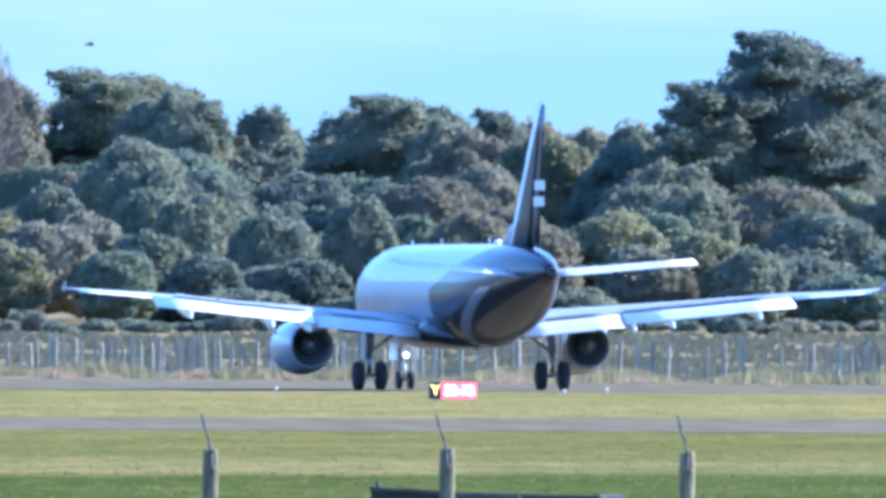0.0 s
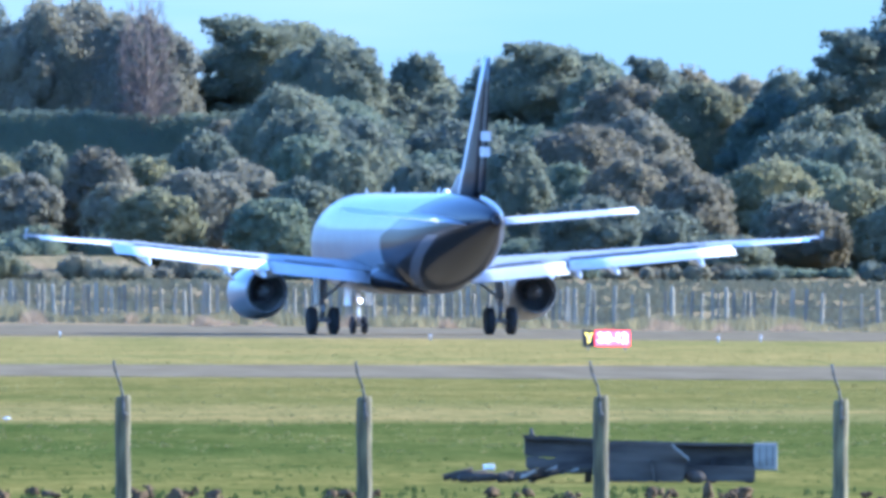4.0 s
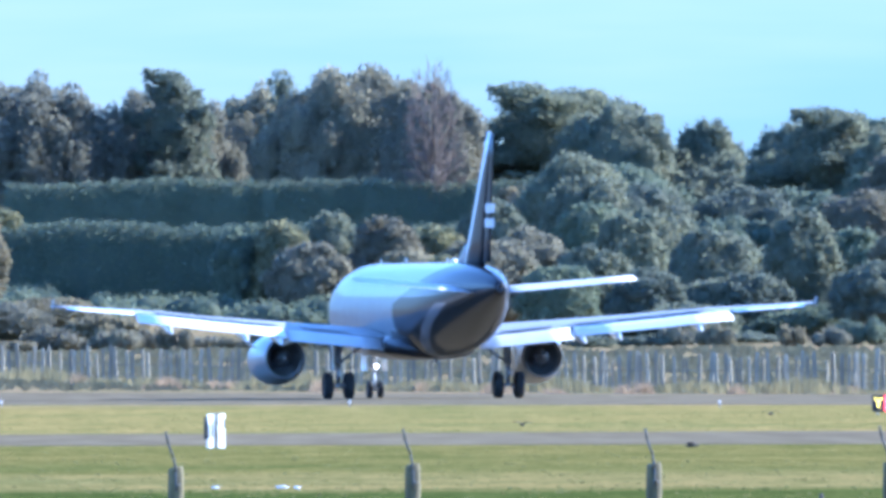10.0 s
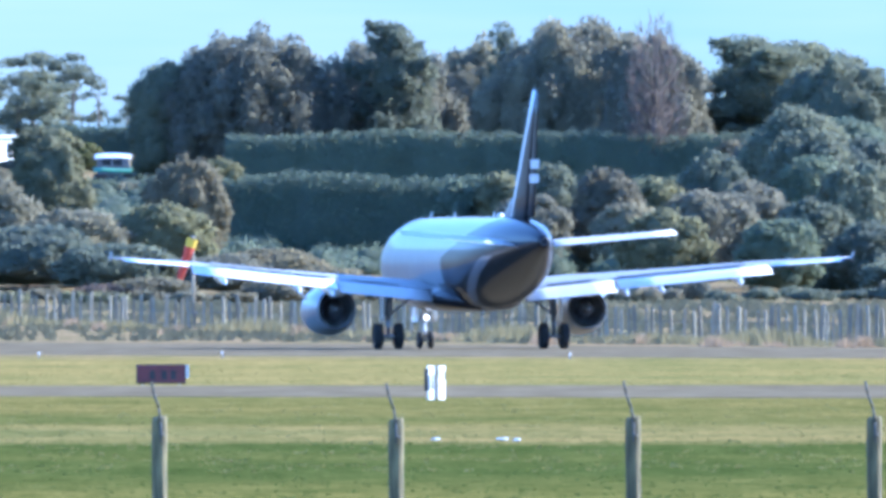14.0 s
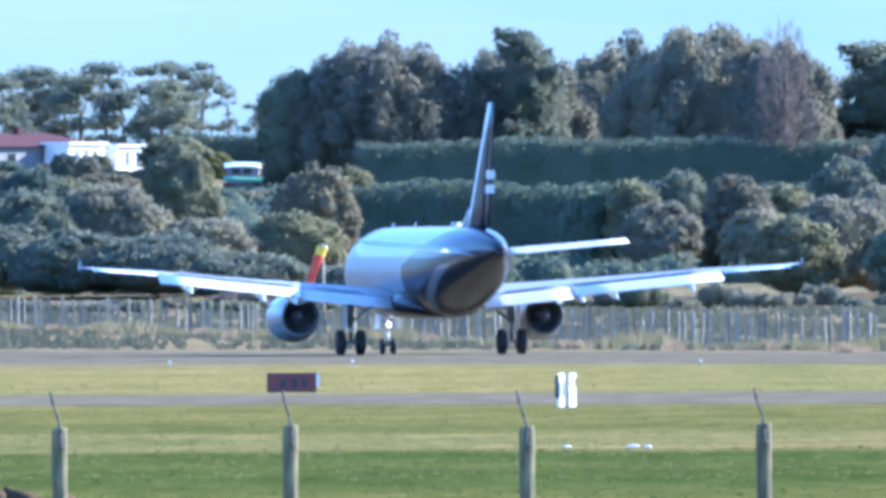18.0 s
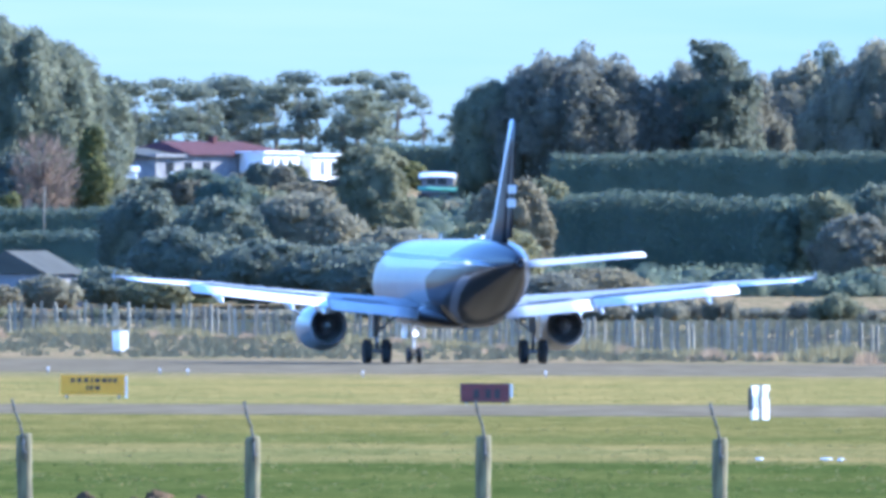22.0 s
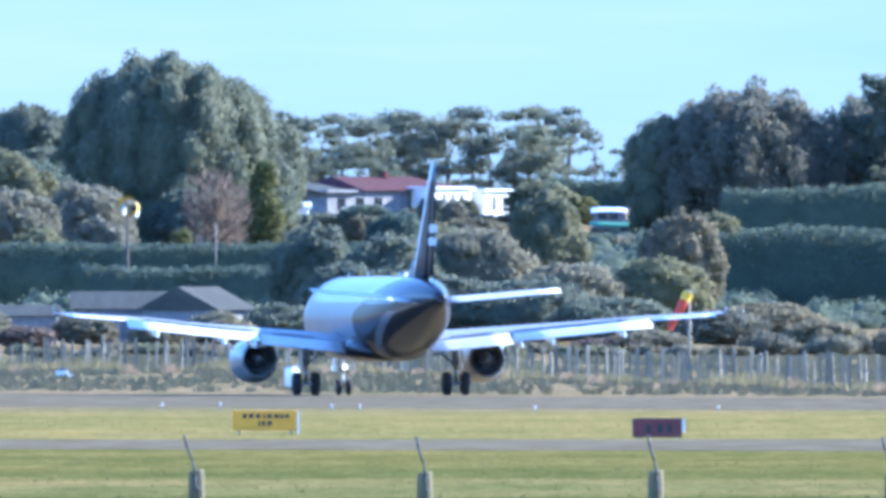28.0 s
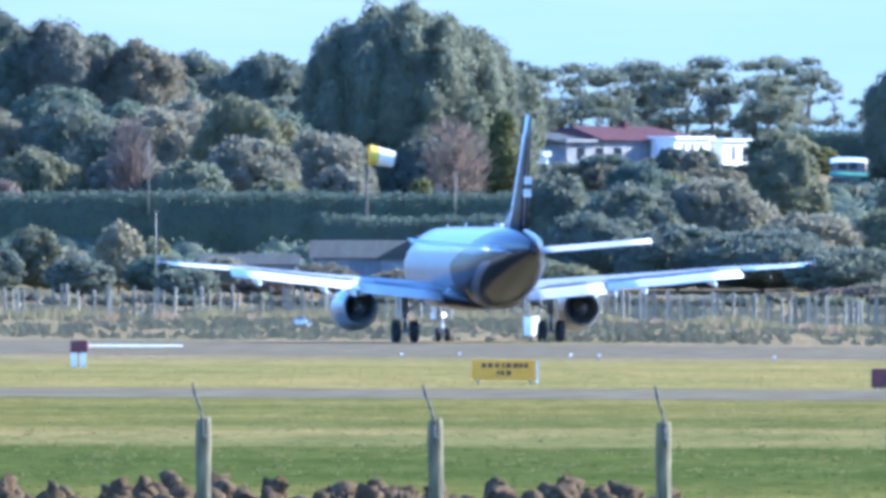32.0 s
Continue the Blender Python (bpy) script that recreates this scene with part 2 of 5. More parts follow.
def loft(rings, cap=True, closed=True):
    """A skin over rings of equal length."""
    bm = bmesh.new()
    vs = [[bm.verts.new(p) for p in r] for r in rings]
    k = len(rings[0])
    for a, b in zip(vs, vs[1:]):
        for i in range(k if closed else k - 1):
            j = (i + 1) % k
            bm.faces.new((a[i], a[j], b[j], b[i]))
    if cap:
        bm.faces.new(vs[0][::-1])
        bm.faces.new(vs[-1])
    bmesh.ops.recalc_face_normals(bm, faces=bm.faces)
    return bm


def circle(cx, y, cz, rx, rz, n=28, power=2.0):
    out = []
    for i in range(n):
        a = 2 * math.pi * i / n
        c, s = math.cos(a), math.sin(a)
        out.append((cx + rx * math.copysign(abs(c) ** (2 / power), c), y, cz + rz * math.copysign(abs(s) ** (2 / power), s)))
    return out


def box(x0, x1, y0, y1, z0, z1, bevel=0.0):
    bm = bmesh.new()
    bmesh.ops.create_cube(bm, size=1)
    for v in bm.verts:
        v.co = Vector((x0 + (v.co.x + 0.5) * (x1 - x0), y0 + (v.co.y + 0.5) * (y1 - y0), z0 + (v.co.z + 0.5) * (z1 - z0)))
    if bevel:
        bmesh.ops.bevel(bm, geom=bm.edges[:], offset=bevel, segments=2, affect="EDGES", profile=0.7)
    return bm


def rod(a, b, r0, r1=None, n=10):
    a, b = Vector(a), Vector(b)
    r1 = r0 if r1 is None else r1
    q = (b - a).to_track_quat("Z", "Y").to_matrix()
    ring = [Vector((math.cos(2 * math.pi * i / n), math.sin(2 * math.pi * i / n), 0)) for i in range(n)]
    return loft([[a + q @ (p * r0) for p in ring], [b + q @ (p * r1) for p in ring]])


def join(*bms):
    out = bmesh.new()
    for b in bms:
        me = bpy.data.meshes.new("tmp")
        b.to_mesh(me)
        b.free()
        out.from_mesh(me)
        bpy.data.meshes.remove(me)
    return out


# ---- ground ----
def rise(x, y):
    """Flat airfield; beyond it a low wooded hill."""
    start = max(1700, 1590 + (46.5 - x) * 3.19)
    field = 1.6 * min(max((y - start) / max(2285 - start, 80), 0), 1)
    t = min(max((y - 2280) / 480, 0), 1)
    side = 1 / (1 + (max(abs(x + 10) - 140, 0) / 160) ** 2)
    back = 1 - min(max((y - 2900) / 500, 0), 1) * 0.8
    k = min(max((-6 - x) / 18, 0), 1)
    tall = 6.5 + 4.5 * k * k * (3 - 2 * k)
    return field * side + tall * (t * t * (3 - 2 * t) * 0.35 + t * 0.65) * side * back


def build_ground():
    xs = sorted({-6000, -3000, -1500, -900, -600, *range(-400, -120, 20), *range(-120, 121, 6), *range(140, 401, 20), 600, 900, 1500, 3000, 6000})
    ys = sorted({-3000, -1200, -500, -100, 200, *range(400, 1700, 60), *range(1700, 3460, 20), 3700, 4200, 5200, 7000})
    verts = [(x, y, rise(x, y)) for y in ys for x in xs]
    k = len(xs)
    faces = [(j * k + i, j * k + i + 1, j * k + k + i + 1, j * k + k + i) for j in range(len(ys) - 1) for i in range(k - 1)]
    g = new("ground", mesh_from("ground", verts, faces, GRASS, True))
    tagged(g, "mown airfield grass in green and dry yellow strips, rising to a hill", "ground", kind="structure")


build_ground()


def slab(name, pts, thick, mat, label, category):
    top = [Vector((p[0], p[1], thick)) for p in pts]
    low = [Vector((p[0], p[1], -0.3)) for p in pts]
    return tagged(part(name, loft([low, top]), mat, smooth=False), label, category, kind="structure")


def far_of(u, v):
    d = F * H / (v - VH)
    return (u * d / F, d)


def line_at(a, b, x):
    k = (x - a[0]) / (b[0] - a[0])
    return (x, a[1] + k * (b[1] - a[1]))


# the runway that the airliner follows, and the narrower perimeter taxiway before it
n0, n1 = far_of(1900, 209), far_of(-2130, 191)
f0, f1 = far_of(1900, 193), far_of(-2130, 166)
slab("runway", [line_at(n0, n1, 120), line_at(f0, f1, 120), line_at(f0, f1, -110), line_at(n0, n1, -110)], 0.008, ASPHALT, "worn grey asphalt runway", "runway")
a0, a1, b0, b1 = far_of(1900, 277), far_of(-2130, 267), far_of(1900, 252), far_of(-2130, 252)
slab("taxiway", [line_at(a0, a1, 70), line_at(b0, b1, 70), line_at(b0, b1, -70), line_at(a0, a1, -70)], 0.008, ASPHALT, "narrow grey asphalt taxiway between grass strips", "taxiway")


# ---- distant sky: a ring of pale blue air with thin cloud all round the horizon ----
def horizon():
    m, n, l, p = material("horizon_air")
    n.remove(p)
    em = n.new("ShaderNodeEmission")
    streak = noise_of(n, l, 0.004, 5, (1, 1, 9))
    thin = ramp(n, l, streak, [(0.40, (0.108, 0.165, 0.195)), (0.62, (0.150, 0.190, 0.201))])
    l.new(thin, em.inputs[0])
    l.new(em.outputs[0], n["Material Output"].inputs[0])
    rings = [[(4700 * math.sin(2 * math.pi * i / 96), 4700 * math.cos(2 * math.pi * i / 96), z) for i in range(96)] for z in (-20, 30, 90, 180, 300)]
    ob = part("backdrop", loft(rings, cap=False), m)
    tagged(ob, "pale blue sky with thin cloud low over the horizon", "sky", kind="structure")


horizon()


# ---- the airliner (local: +Y to the nose, origin on the ground between the main wheels) ----
def tail_paint():
    """White fuselage paint that turns black towards the tail along a slanted edge, with a broad pale sweep in the black."""
    m, n, l, p = material("fuselage_paint")
    tc, sep = n.new("ShaderNodeTexCoord"), n.new("ShaderNodeSeparateXYZ")
    l.new(tc.outputs["Object"], sep.inputs[0])

    def math_node(op, a, b):
        k = n.new("ShaderNodeMath")
        k.operation = op
        for s, v in zip(k.inputs, (a, b)):
            if isinstance(v, (int, float)):
                s.default_value = v
            else:
                l.new(v, s)
        return k.outputs[0]
    # distance behind an edge that leans back as it climbs
    z2 = math_node("MULTIPLY", math_node("SUBTRACT", sep.outputs["Z"], 1.85), 3.0)
    d = math_node("ADD", sep.outputs["Y"], z2)
    black = math_node("LESS_THAN", math_node("ADD", sep.outputs["Y"], math_node("MULTIPLY", math_node("MAXIMUM", math_node("SUBTRACT", sep.outputs["Z"], 4.1), 0.0), 4.5)), -3.4)
    # Belly mask: black underside paint and the shade beneath, both put in as black.
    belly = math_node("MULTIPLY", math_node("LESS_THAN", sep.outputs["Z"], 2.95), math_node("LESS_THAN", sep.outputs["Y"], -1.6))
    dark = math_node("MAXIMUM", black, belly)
    sweep = math_node("MULTIPLY", math_node("MULTIPLY", math_node("LESS_THAN", d, -5.5), math_node("GREATER_THAN", d, -7.0)), math_node("LESS_THAN", sep.outputs["Z"], 4.2))
    grain = noise_of(n, l, 1.3, 4)
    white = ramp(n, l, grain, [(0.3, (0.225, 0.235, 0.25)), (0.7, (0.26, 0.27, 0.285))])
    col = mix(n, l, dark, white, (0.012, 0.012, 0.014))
    col = mix(n, l, sweep, col, (0.12, 0.12, 0.13))
    l.new(col, p.inputs["Base Color"])
    p.inputs["Roughness"].default_value = 0.38
    p.inputs["Specular IOR Level"].default_value = 0.1
    p.inputs["Coat Roughness"].default_value = 0.035
    p.inputs["Coat Weight"].default_value = 0.32
    return m


def fin_paint():
    """Black fin; the sky's reflection along its leading edge is painted as a pale band."""
    m, n, l, p = material("fin_paint")
    tc, sep, lean, band = n.new("ShaderNodeTexCoord"), n.new("ShaderNodeSeparateXYZ"), n.new("ShaderNodeMath"), n.new("ShaderNodeMath")
    l.new(tc.outputs["Object"], sep.inputs[0])
    lean.operation, lean.inputs[1].default_value = "MULTIPLY_ADD", 0.928
    l.new(sep.outputs["Z"], lean.inputs[0])
    l.new(sep.outputs["Y"], lean.inputs[2])
    band.operation, band.inputs[1].default_value = "GREATER_THAN", -10.9 + 0.928 * 5.75 - 1.35
    l.new(lean.outputs[0], band.inputs[0])
    l.new(mix(n, l, band.outputs[0], (0.012, 0.012, 0.014), (0.66, 0.67, 0.68)), p.inputs["Base Color"])
    p.inputs["Roughness"].default_value, p.inputs["Specular IOR Level"].default_value = 0.4, 0.25
    return m


def airfoil(le, te, thick, droop=0.0, n=9):
    """Outline of a wing section from leading to trailing edge and back."""
    le, te = Vector(le), Vector(te)
    up = Vector((0, 0, 1))
    top, low = [], []
    for i in range(n):
        s = (1 - math.cos(math.pi * i / (n - 1))) / 2
        t = thick * 2.6 * (0.30 * math.sqrt(s) - 0.13 * s - 0.34 * s * s + 0.28 * s ** 3 - 0.10 * s ** 4) * 1.9
        c = le.lerp(te, s) + up * droop * s * (1 - s)
        top.append(c + up * t * 0.62)
        low.append(c - up * t * 0.38)
    return top + low[::-1][1:-1]


SPAN = [  # x, leading edge y, trailing edge y, z of chord
    (0.0, 6.6, -1.5, 2.55), (1.98, 5.6, -1.25, 2.65), (6.4, 3.35, -1.35, 3.10), (10.0, 1.5, -2.0, 3.45), (13.0, -0.03, -2.55, 3.78), (15.2, -1.15, -2.95, 3.94), (16.95, -2.05, -3.35, 4.08)]


def wing_at(x):
    for a, b in zip(SPAN, SPAN[1:]):
        if a[0] <= x <= b[0]:
            k = (x - a[0]) / (b[0] - a[0])
            return [p + k * (q - p) for p, q in zip(a, b)]
    return list(SPAN[-1])


def wing_mesh(side):
    rings = []
    for x in (0.5, 1.98, 3.2, 4.8, 6.4, 8.2, 10, 11.5, 13, 14.2, 15.2, 16.2, 16.95):
        _, le, te, z = wing_at(x)
        c = le - te
        rings.append(airfoil((side * x, le, z + 0.045 * c), (side * x, te + (c * 0.06 if 2 < x < 13.2 else 0), z), c * 0.115 + 0.02, 0.0))
    return loft(rings)


def flap_mesh(side, x0, x1, chord, drop, back=0.35):
    rings = []
    for k in (0, 0.25, 0.5, 0.75, 1):
        x = x0 + k * (x1 - x0)
        _, le, te, z = wing_at(x)
        a = Vector((side * x, te + chord * 0.45 - back, z - 0.02))
        b = Vector((side * x, te - chord * 0.50 - back, z - 0.02 - drop))
        rings.append(airfoil(a, b, 0.20, 0.1))
    return loft(rings)


def surface(side, roots, n=6, thick=0.10):
    """A tapering stabiliser: roots are (x, le_y, te_y, z) at root and tip."""
    (x0, l0, t0, z0), (x1, l1, t1, z1) = roots
    rings = []
    for i in range(n):
        k = i / (n - 1)
        rings.append(airfoil((side * (x0 + k * (x1 - x0)), l0 + k * (l1 - l0), z0 + k * (z1 - z0) + 0.16), (side * (x0 + k * (x1 - x0)), t0 + k * (t1 - t0), z0 + k * (z1 - z0) - 0.06),
                             (l0 + k * (l1 - l0) - t0 - k * (t1 - t0)) * thick))
    return loft(rings)


def upright(y_le0, y_te0, z0, y_le1, y_te1, z1, t0, t1, n=6):
    rings = []
    for i in range(n):
        k = i / (n - 1)
        le, te, z, t = y_le0 + k * (y_le1 - y_le0), y_te0 + k * (y_te1 - y_te0), z0 + k * (z1 - z0), t0 + k * (t1 - t0)
        ring = []
        for s in (0, 0.05, 0.2, 0.45, 0.75, 1, 0.75, 0.45, 0.2, 0.05):
            w = t * (0.55 if s == 0.05 else 0.95 if s == 0.2 else 1.0 if s == 0.45 else 0.6 if s == 0.75 else 0.0)
            ring.append([s, w])
        pts = []
        for j, (s, w) in enumerate(ring):
            pts.append((w / 2 * (1 if j <= 5 else -1), le + s * (te - le), z))
        rings.append(pts)
    return loft(rings)


def wheel_part(parent, name, x, y, r, w):
    """A wheel in its own space, turning about its X axis."""
    tyre = [[(w / 2 * a, math.cos(t) * r * b, math.sin(t) * r * b) for t in [2 * math.pi * i / 24 for i in range(24)]]
            for a, b in ((-0.75, 0.58), (-0.98, 0.78), (-0.8, 0.95), (-0.4, 1.0), (0, 0.99), (0.4, 1.0), (0.8, 0.95), (0.98, 0.78), (0.75, 0.58))]
    ob = part(name, loft(tyre), RUBBER, parent, "black rubber tyre on a grey wheel", m=pose(x, y, r))
    rim = [[(w / 2 * a, math.cos(t) * r * b, math.sin(t) * r * b) for t in [2 * math.pi * i / 18 for i in range(18)]] for a, b in ((-0.7, 0.57), (-0.55, 0.3), (0.55, 0.3), (0.7, 0.57))]
    part("rim", loft(rim), STEEL, ob)
    return ob


WHEELS = []


def airliner():
    body = thing("airliner", pose(0, 0, 0), "white twin-engined jet airliner with a black tail, taxiing with flaps down", "airplane")
    skin = tail_paint()
    sec = [  # y, half width, bottom z, top z
        (17.71, 0.06, 3.22, 3.34), (17.4, 0.52, 2.78, 3.78), (16.8, 0.95, 2.42, 4.25), (16.0, 1.33, 2.15, 4.75), (15.0, 1.65, 1.97, 5.35), (13.8, 1.87, 1.86, 5.72), (12.2, 1.97, 1.81, 5.92),
        (9.0, 1.975, 1.80, 5.95), (0.0, 1.975, 1.80, 5.95), (-5.5, 1.975, 1.80, 5.95), (-7.5, 1.965, 1.86, 5.95), (-9.5, 1.90, 2.08, 5.95), (-11.5, 1.76, 2.42, 5.94), (-13.5, 1.50, 2.85, 5.90),
        (-15.5, 1.17, 3.34, 5.80), (-17.3, 0.82, 3.82, 5.60), (-18.7, 0.52, 4.20, 5.38), (-19.6, 0.30, 4.48, 5.15), (-19.86, 0.20, 4.62, 5.02)]
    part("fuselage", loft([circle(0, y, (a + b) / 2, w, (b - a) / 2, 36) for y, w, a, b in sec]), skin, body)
    part("exhaust", loft([circle(0, y, 4.82, r, r, 16) for y, r in ((-19.82, 0.20), (-20.02, 0.19), (-20.02, 0.14), (-19.9, 0.12))]), NOZZLE, body, "small dark exhaust in the tail cone")
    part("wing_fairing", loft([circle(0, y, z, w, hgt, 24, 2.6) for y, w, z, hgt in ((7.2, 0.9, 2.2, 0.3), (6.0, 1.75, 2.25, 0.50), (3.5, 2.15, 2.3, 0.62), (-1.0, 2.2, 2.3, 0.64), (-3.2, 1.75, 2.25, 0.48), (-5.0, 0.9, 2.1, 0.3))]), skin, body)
    for side in (-1, 1):
        wing = part("wing", wing_mesh(side), PAINT_GREY, body, "grey wing with white sunlit upper side")
        # inboard flap dimmer than the outboard one: fuselage shade put into its paint
        part("inboard_flap", flap_mesh(side, 2.15, 6.35, 1.35, 0.52), PAINT_DIM_WHITE, wing, "lowered white flap")
        part("outboard_flap", flap_mesh(side, 6.45, 13.25, 1.05, 0.40), PAINT_WHITE, wing, "lowered white flap")
        part("aileron", flap_mesh(side, 13.35, 16.4, 0.62, 0.06, 0.02), PAINT_WHITE, wing)
        for x0, x1 in ((3.4, 5.6), (6.6, 8.4), (8.45, 10.3), (10.35, 12.2)):
            rings = []
            for x in (x0, (x0 + x1) / 2, x1):
                _, le, te, z = wing_at(x)
                y0, y1 = te + 0.95, te + 0.38
                rings.append([(side * x, y0, z + 0.185), (side * x, y0, z + 0.225), (side * x, y1, z + 0.145), (side * x, y1, z + 0.10)])
            part("spoiler", loft(rings), PAINT_GREY, wing, smooth=False)
        for x in (6.75, 8.3, 11.8):
            _, le, te, z = wing_at(x)
            part("flap_track_fairing", loft([circle(side * x, y, zz, r, r * 1.35, 12) for y, zz, r in
                 ((te + 2.2, z - 0.22, 0.03), (te + 1.4, z - 0.33, 0.15), (te + 0.2, z - 0.42, 0.19), (te - 0.7, z - 0.56, 0.15), (te - 1.4, z - 0.74, 0.03))]), PAINT_WHITE, wing)
        part("wingtip_fence", upright(-2.5, -3.4, 3.98, -3.0, -3.5, 4.42, 0.03, 0.02, 4), PAINT_GREY, wing, m=Matrix.Translation((side * 16.97, 0, 0)))
        # engine: long cowl, dark nozzle, plug, pylon
        ex, ez = side * 5.75, 1.72
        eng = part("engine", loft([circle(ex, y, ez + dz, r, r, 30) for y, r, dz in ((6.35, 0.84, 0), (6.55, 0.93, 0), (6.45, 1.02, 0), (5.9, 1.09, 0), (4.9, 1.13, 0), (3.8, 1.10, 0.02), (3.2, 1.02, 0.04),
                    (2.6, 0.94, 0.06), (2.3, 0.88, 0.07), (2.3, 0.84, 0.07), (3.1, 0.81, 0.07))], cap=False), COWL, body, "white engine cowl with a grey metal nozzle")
        part("intake", loft([circle(ex, y, ez, r, r, 30) for y, r in ((6.36, 0.83), (5.6, 0.80), (5.55, 0.25), (5.9, 0.02))], cap=False), NOZZLE, eng)
        part("nozzle", loft([circle(ex, y, ez + 0.09, r, r, 30) for y, r in ((2.28, 0.87), (2.22, 0.855), (3.5, 0.78), (3.5, 0.05))], cap=False), NOZZLE_METAL, eng, "dull grey metal exhaust nozzle")
        part("plug", loft([circle(ex, y, ez + 0.09, r, r, 18) for y, r in ((3.4, 0.42), (2.7, 0.34), (2.2, 0.14), (2.05, 0.02))]), NOZZLE_METAL, eng)
        part("pylon", loft([[(ex - 0.17, y, z0), (ex + 0.17, y, z0), (ex + 0.14, y, z1), (ex - 0.14, y, z1)] for y, z0, z1 in ((5.2, 2.55, 2.85), (3.8, 2.5, 3.05), (2.0, 2.35, 3.05), (0.4, 2.55, 3.0))]), PAINT_WHITE, eng)
        strip = loft([[(ex + side * 0.95, 5.6, ez + 0.55), (ex + side * 1.3, 5.5, ez + 0.85), (ex + side * 1.3, 4.6, ez + 0.85), (ex + side * 0.95, 4.4, ez + 0.55)],
                      [(ex + side * 0.97, 5.6, ez + 0.52), (ex + side * 1.32, 5.5, ez + 0.82), (ex + side * 1.32, 4.6, ez + 0.82), (ex + side * 0.97, 4.4, ez + 0.52)]])
        part("strake", strip, PAINT_WHITE, eng, smooth=False)
        # tailplane
        part("tailplane", surface(side, [(0.35, -13.6, -17.35, 4.62), (6.22, -17.55, -18.85, 5.18)]), PAINT_DIM_WHITE, body, "pale grey tailplane")
        # main gear
        gx = side * 3.795
        gear = part("main_gear", join(rod((gx, 0, 0.62), (gx, 0.05, 1.6), 0.10), rod((gx, 0.05, 1.5), (gx - side * 0.08, 0.1, 2.75), 0.17), rod((gx - 0.62, 0, 0.585), (gx + 0.62, 0, 0.585), 0.09)), COWL, body, "grey landing gear leg")
        part("side_stay", join(rod((gx - side * 0.05, 0.05, 1.55), (gx - side * 1.1, 0.1, 2.35), 0.065), rod((gx - side * 1.1, 0.1, 2.35), (gx - side * 1.6, 0.1, 2.6), 0.07)), PAINT_GREY, gear)
        part("torque_link", join(rod((gx, -0.1, 0.75), (gx, -0.45, 1.1), 0.05), rod((gx, -0.45, 1.1), (gx, -0.12, 1.5), 0.05)), STEEL, gear)
        part("gear_door", box(gx + side * 0.24, gx + side * 0.29, -0.55, 0.6, 1.25, 2.75, 0.02), PAINT_WHITE, gear)
        for dx in (-0.465, 0.465):
            WHEELS.append((wheel_part(gear, "wheel", gx + dx, 0, 0.585, 0.42), gx + dx, 0.0, 0.585))
    part("tail_fin", upright(-10.9, -16.0, 5.75, -16.75, -17.75, 11.62, 0.46, 0.08), fin_paint(), body, "black fin with sky reflection painted pale along its leading edge")
    part("rudder", upright(-15.95, -17.2, 5.95, -17.7, -18.35, 11.55, 0.26, 0.06), PAINT_BLACK, body, "black rudder with two pale bars")
    for z in (7.65, 8.30):
        k = (z - 5.95) / 5.6
        y0, y1 = -15.95 - 1.75 * k, -17.2 - 1.15 * k
        part("pale_bar", loft([[(x, y, zz) for x, zz in ((-0.13, z - 0.2), (0.13, z - 0.2), (0.13, z + 0.2), (-0.13, z + 0.2))] for y in (y0 - 0.15, (y0 + y1) / 2, y1 - 0.03)]), PAINT_DIM_WHITE, body, "pale painted bar on the rudder", smooth=False)
    part("dorsal_fillet", upright(-8.6, -11.9, 5.80, -11.6, -12.0, 6.75, 0.35, 0.22, 4), skin, body)
    nose = part("nose_gear", join(rod((0, 12.64, 0.4), (0, 12.75, 1.3), 0.07), rod((0, 12.75, 1.2), (0, 12.9, 2.1), 0.11), rod((-0.33, 12.64, 0.38), (0.33, 12.64, 0.38), 0.06), rod((0, 12.75, 1.15), (0, 13.9, 2.0), 0.06)), PAINT_WHITE, body, "white nose gear leg")
    part("taxi_lamp", loft([circle(0.05, y, 1.40, r, r, 14) for y, r in ((12.62, 0.02), (12.58, 0.07), (12.50, 0.095), (12.44, 0.07), (12.42, 0.02))]), glow_mat("lit_lamp", (1.0, 0.97, 0.92), 1.5), nose, "small bright white lamp")
    for side in (-1, 1):
        part("nose_gear_door", box(side * 0.42, side * 0.46, 12.0, 13.6, 1.2, 1.95, 0.015), PAINT_WHITE, nose)
        part("taxi_light", loft([circle(side * 0.16, y, 1.45, r, r, 12) for y, r in ((12.95, 0.08), (12.8, 0.1), (12.7, 0.06))]), STEEL, nose)
        WHEELS.append((wheel_part(nose, "nose_wheel", side * 0.25, 12.64, 0.38, 0.24), side * 0.25, 12.64, 0.38))
    for y, hgt in ((4.5, 0.24), (-6.2, 0.22), (11.0, 0.2)):
        part("blade_antenna", upright(y + 0.25, y - 0.25, 5.90, y - 0.1, y - 0.35, 5.95 + hgt, 0.06, 0.03, 3), PAINT_WHITE, body)
    part("beacon", loft([circle(0, y, 6.0, r, r * 0.8, 10) for y, r in ((-7.75, 0.02), (-7.85, 0.14), (-8.1, 0.16), (-8.3, 0.02))]), PAINT_WHITE, body)
    part("outflow_drain", loft([circle(0, y, z, 0.05, 0.09, 8) for y, z in ((-3.0, 1.75), (-3.4, 1.62))]), STEEL, body)
    return body


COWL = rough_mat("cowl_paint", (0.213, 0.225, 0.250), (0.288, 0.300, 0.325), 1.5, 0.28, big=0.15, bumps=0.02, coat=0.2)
AIRLINER = airliner()

# ---- near boundary fence: posts with bent wire arms ----
NEAR_D = 450.0


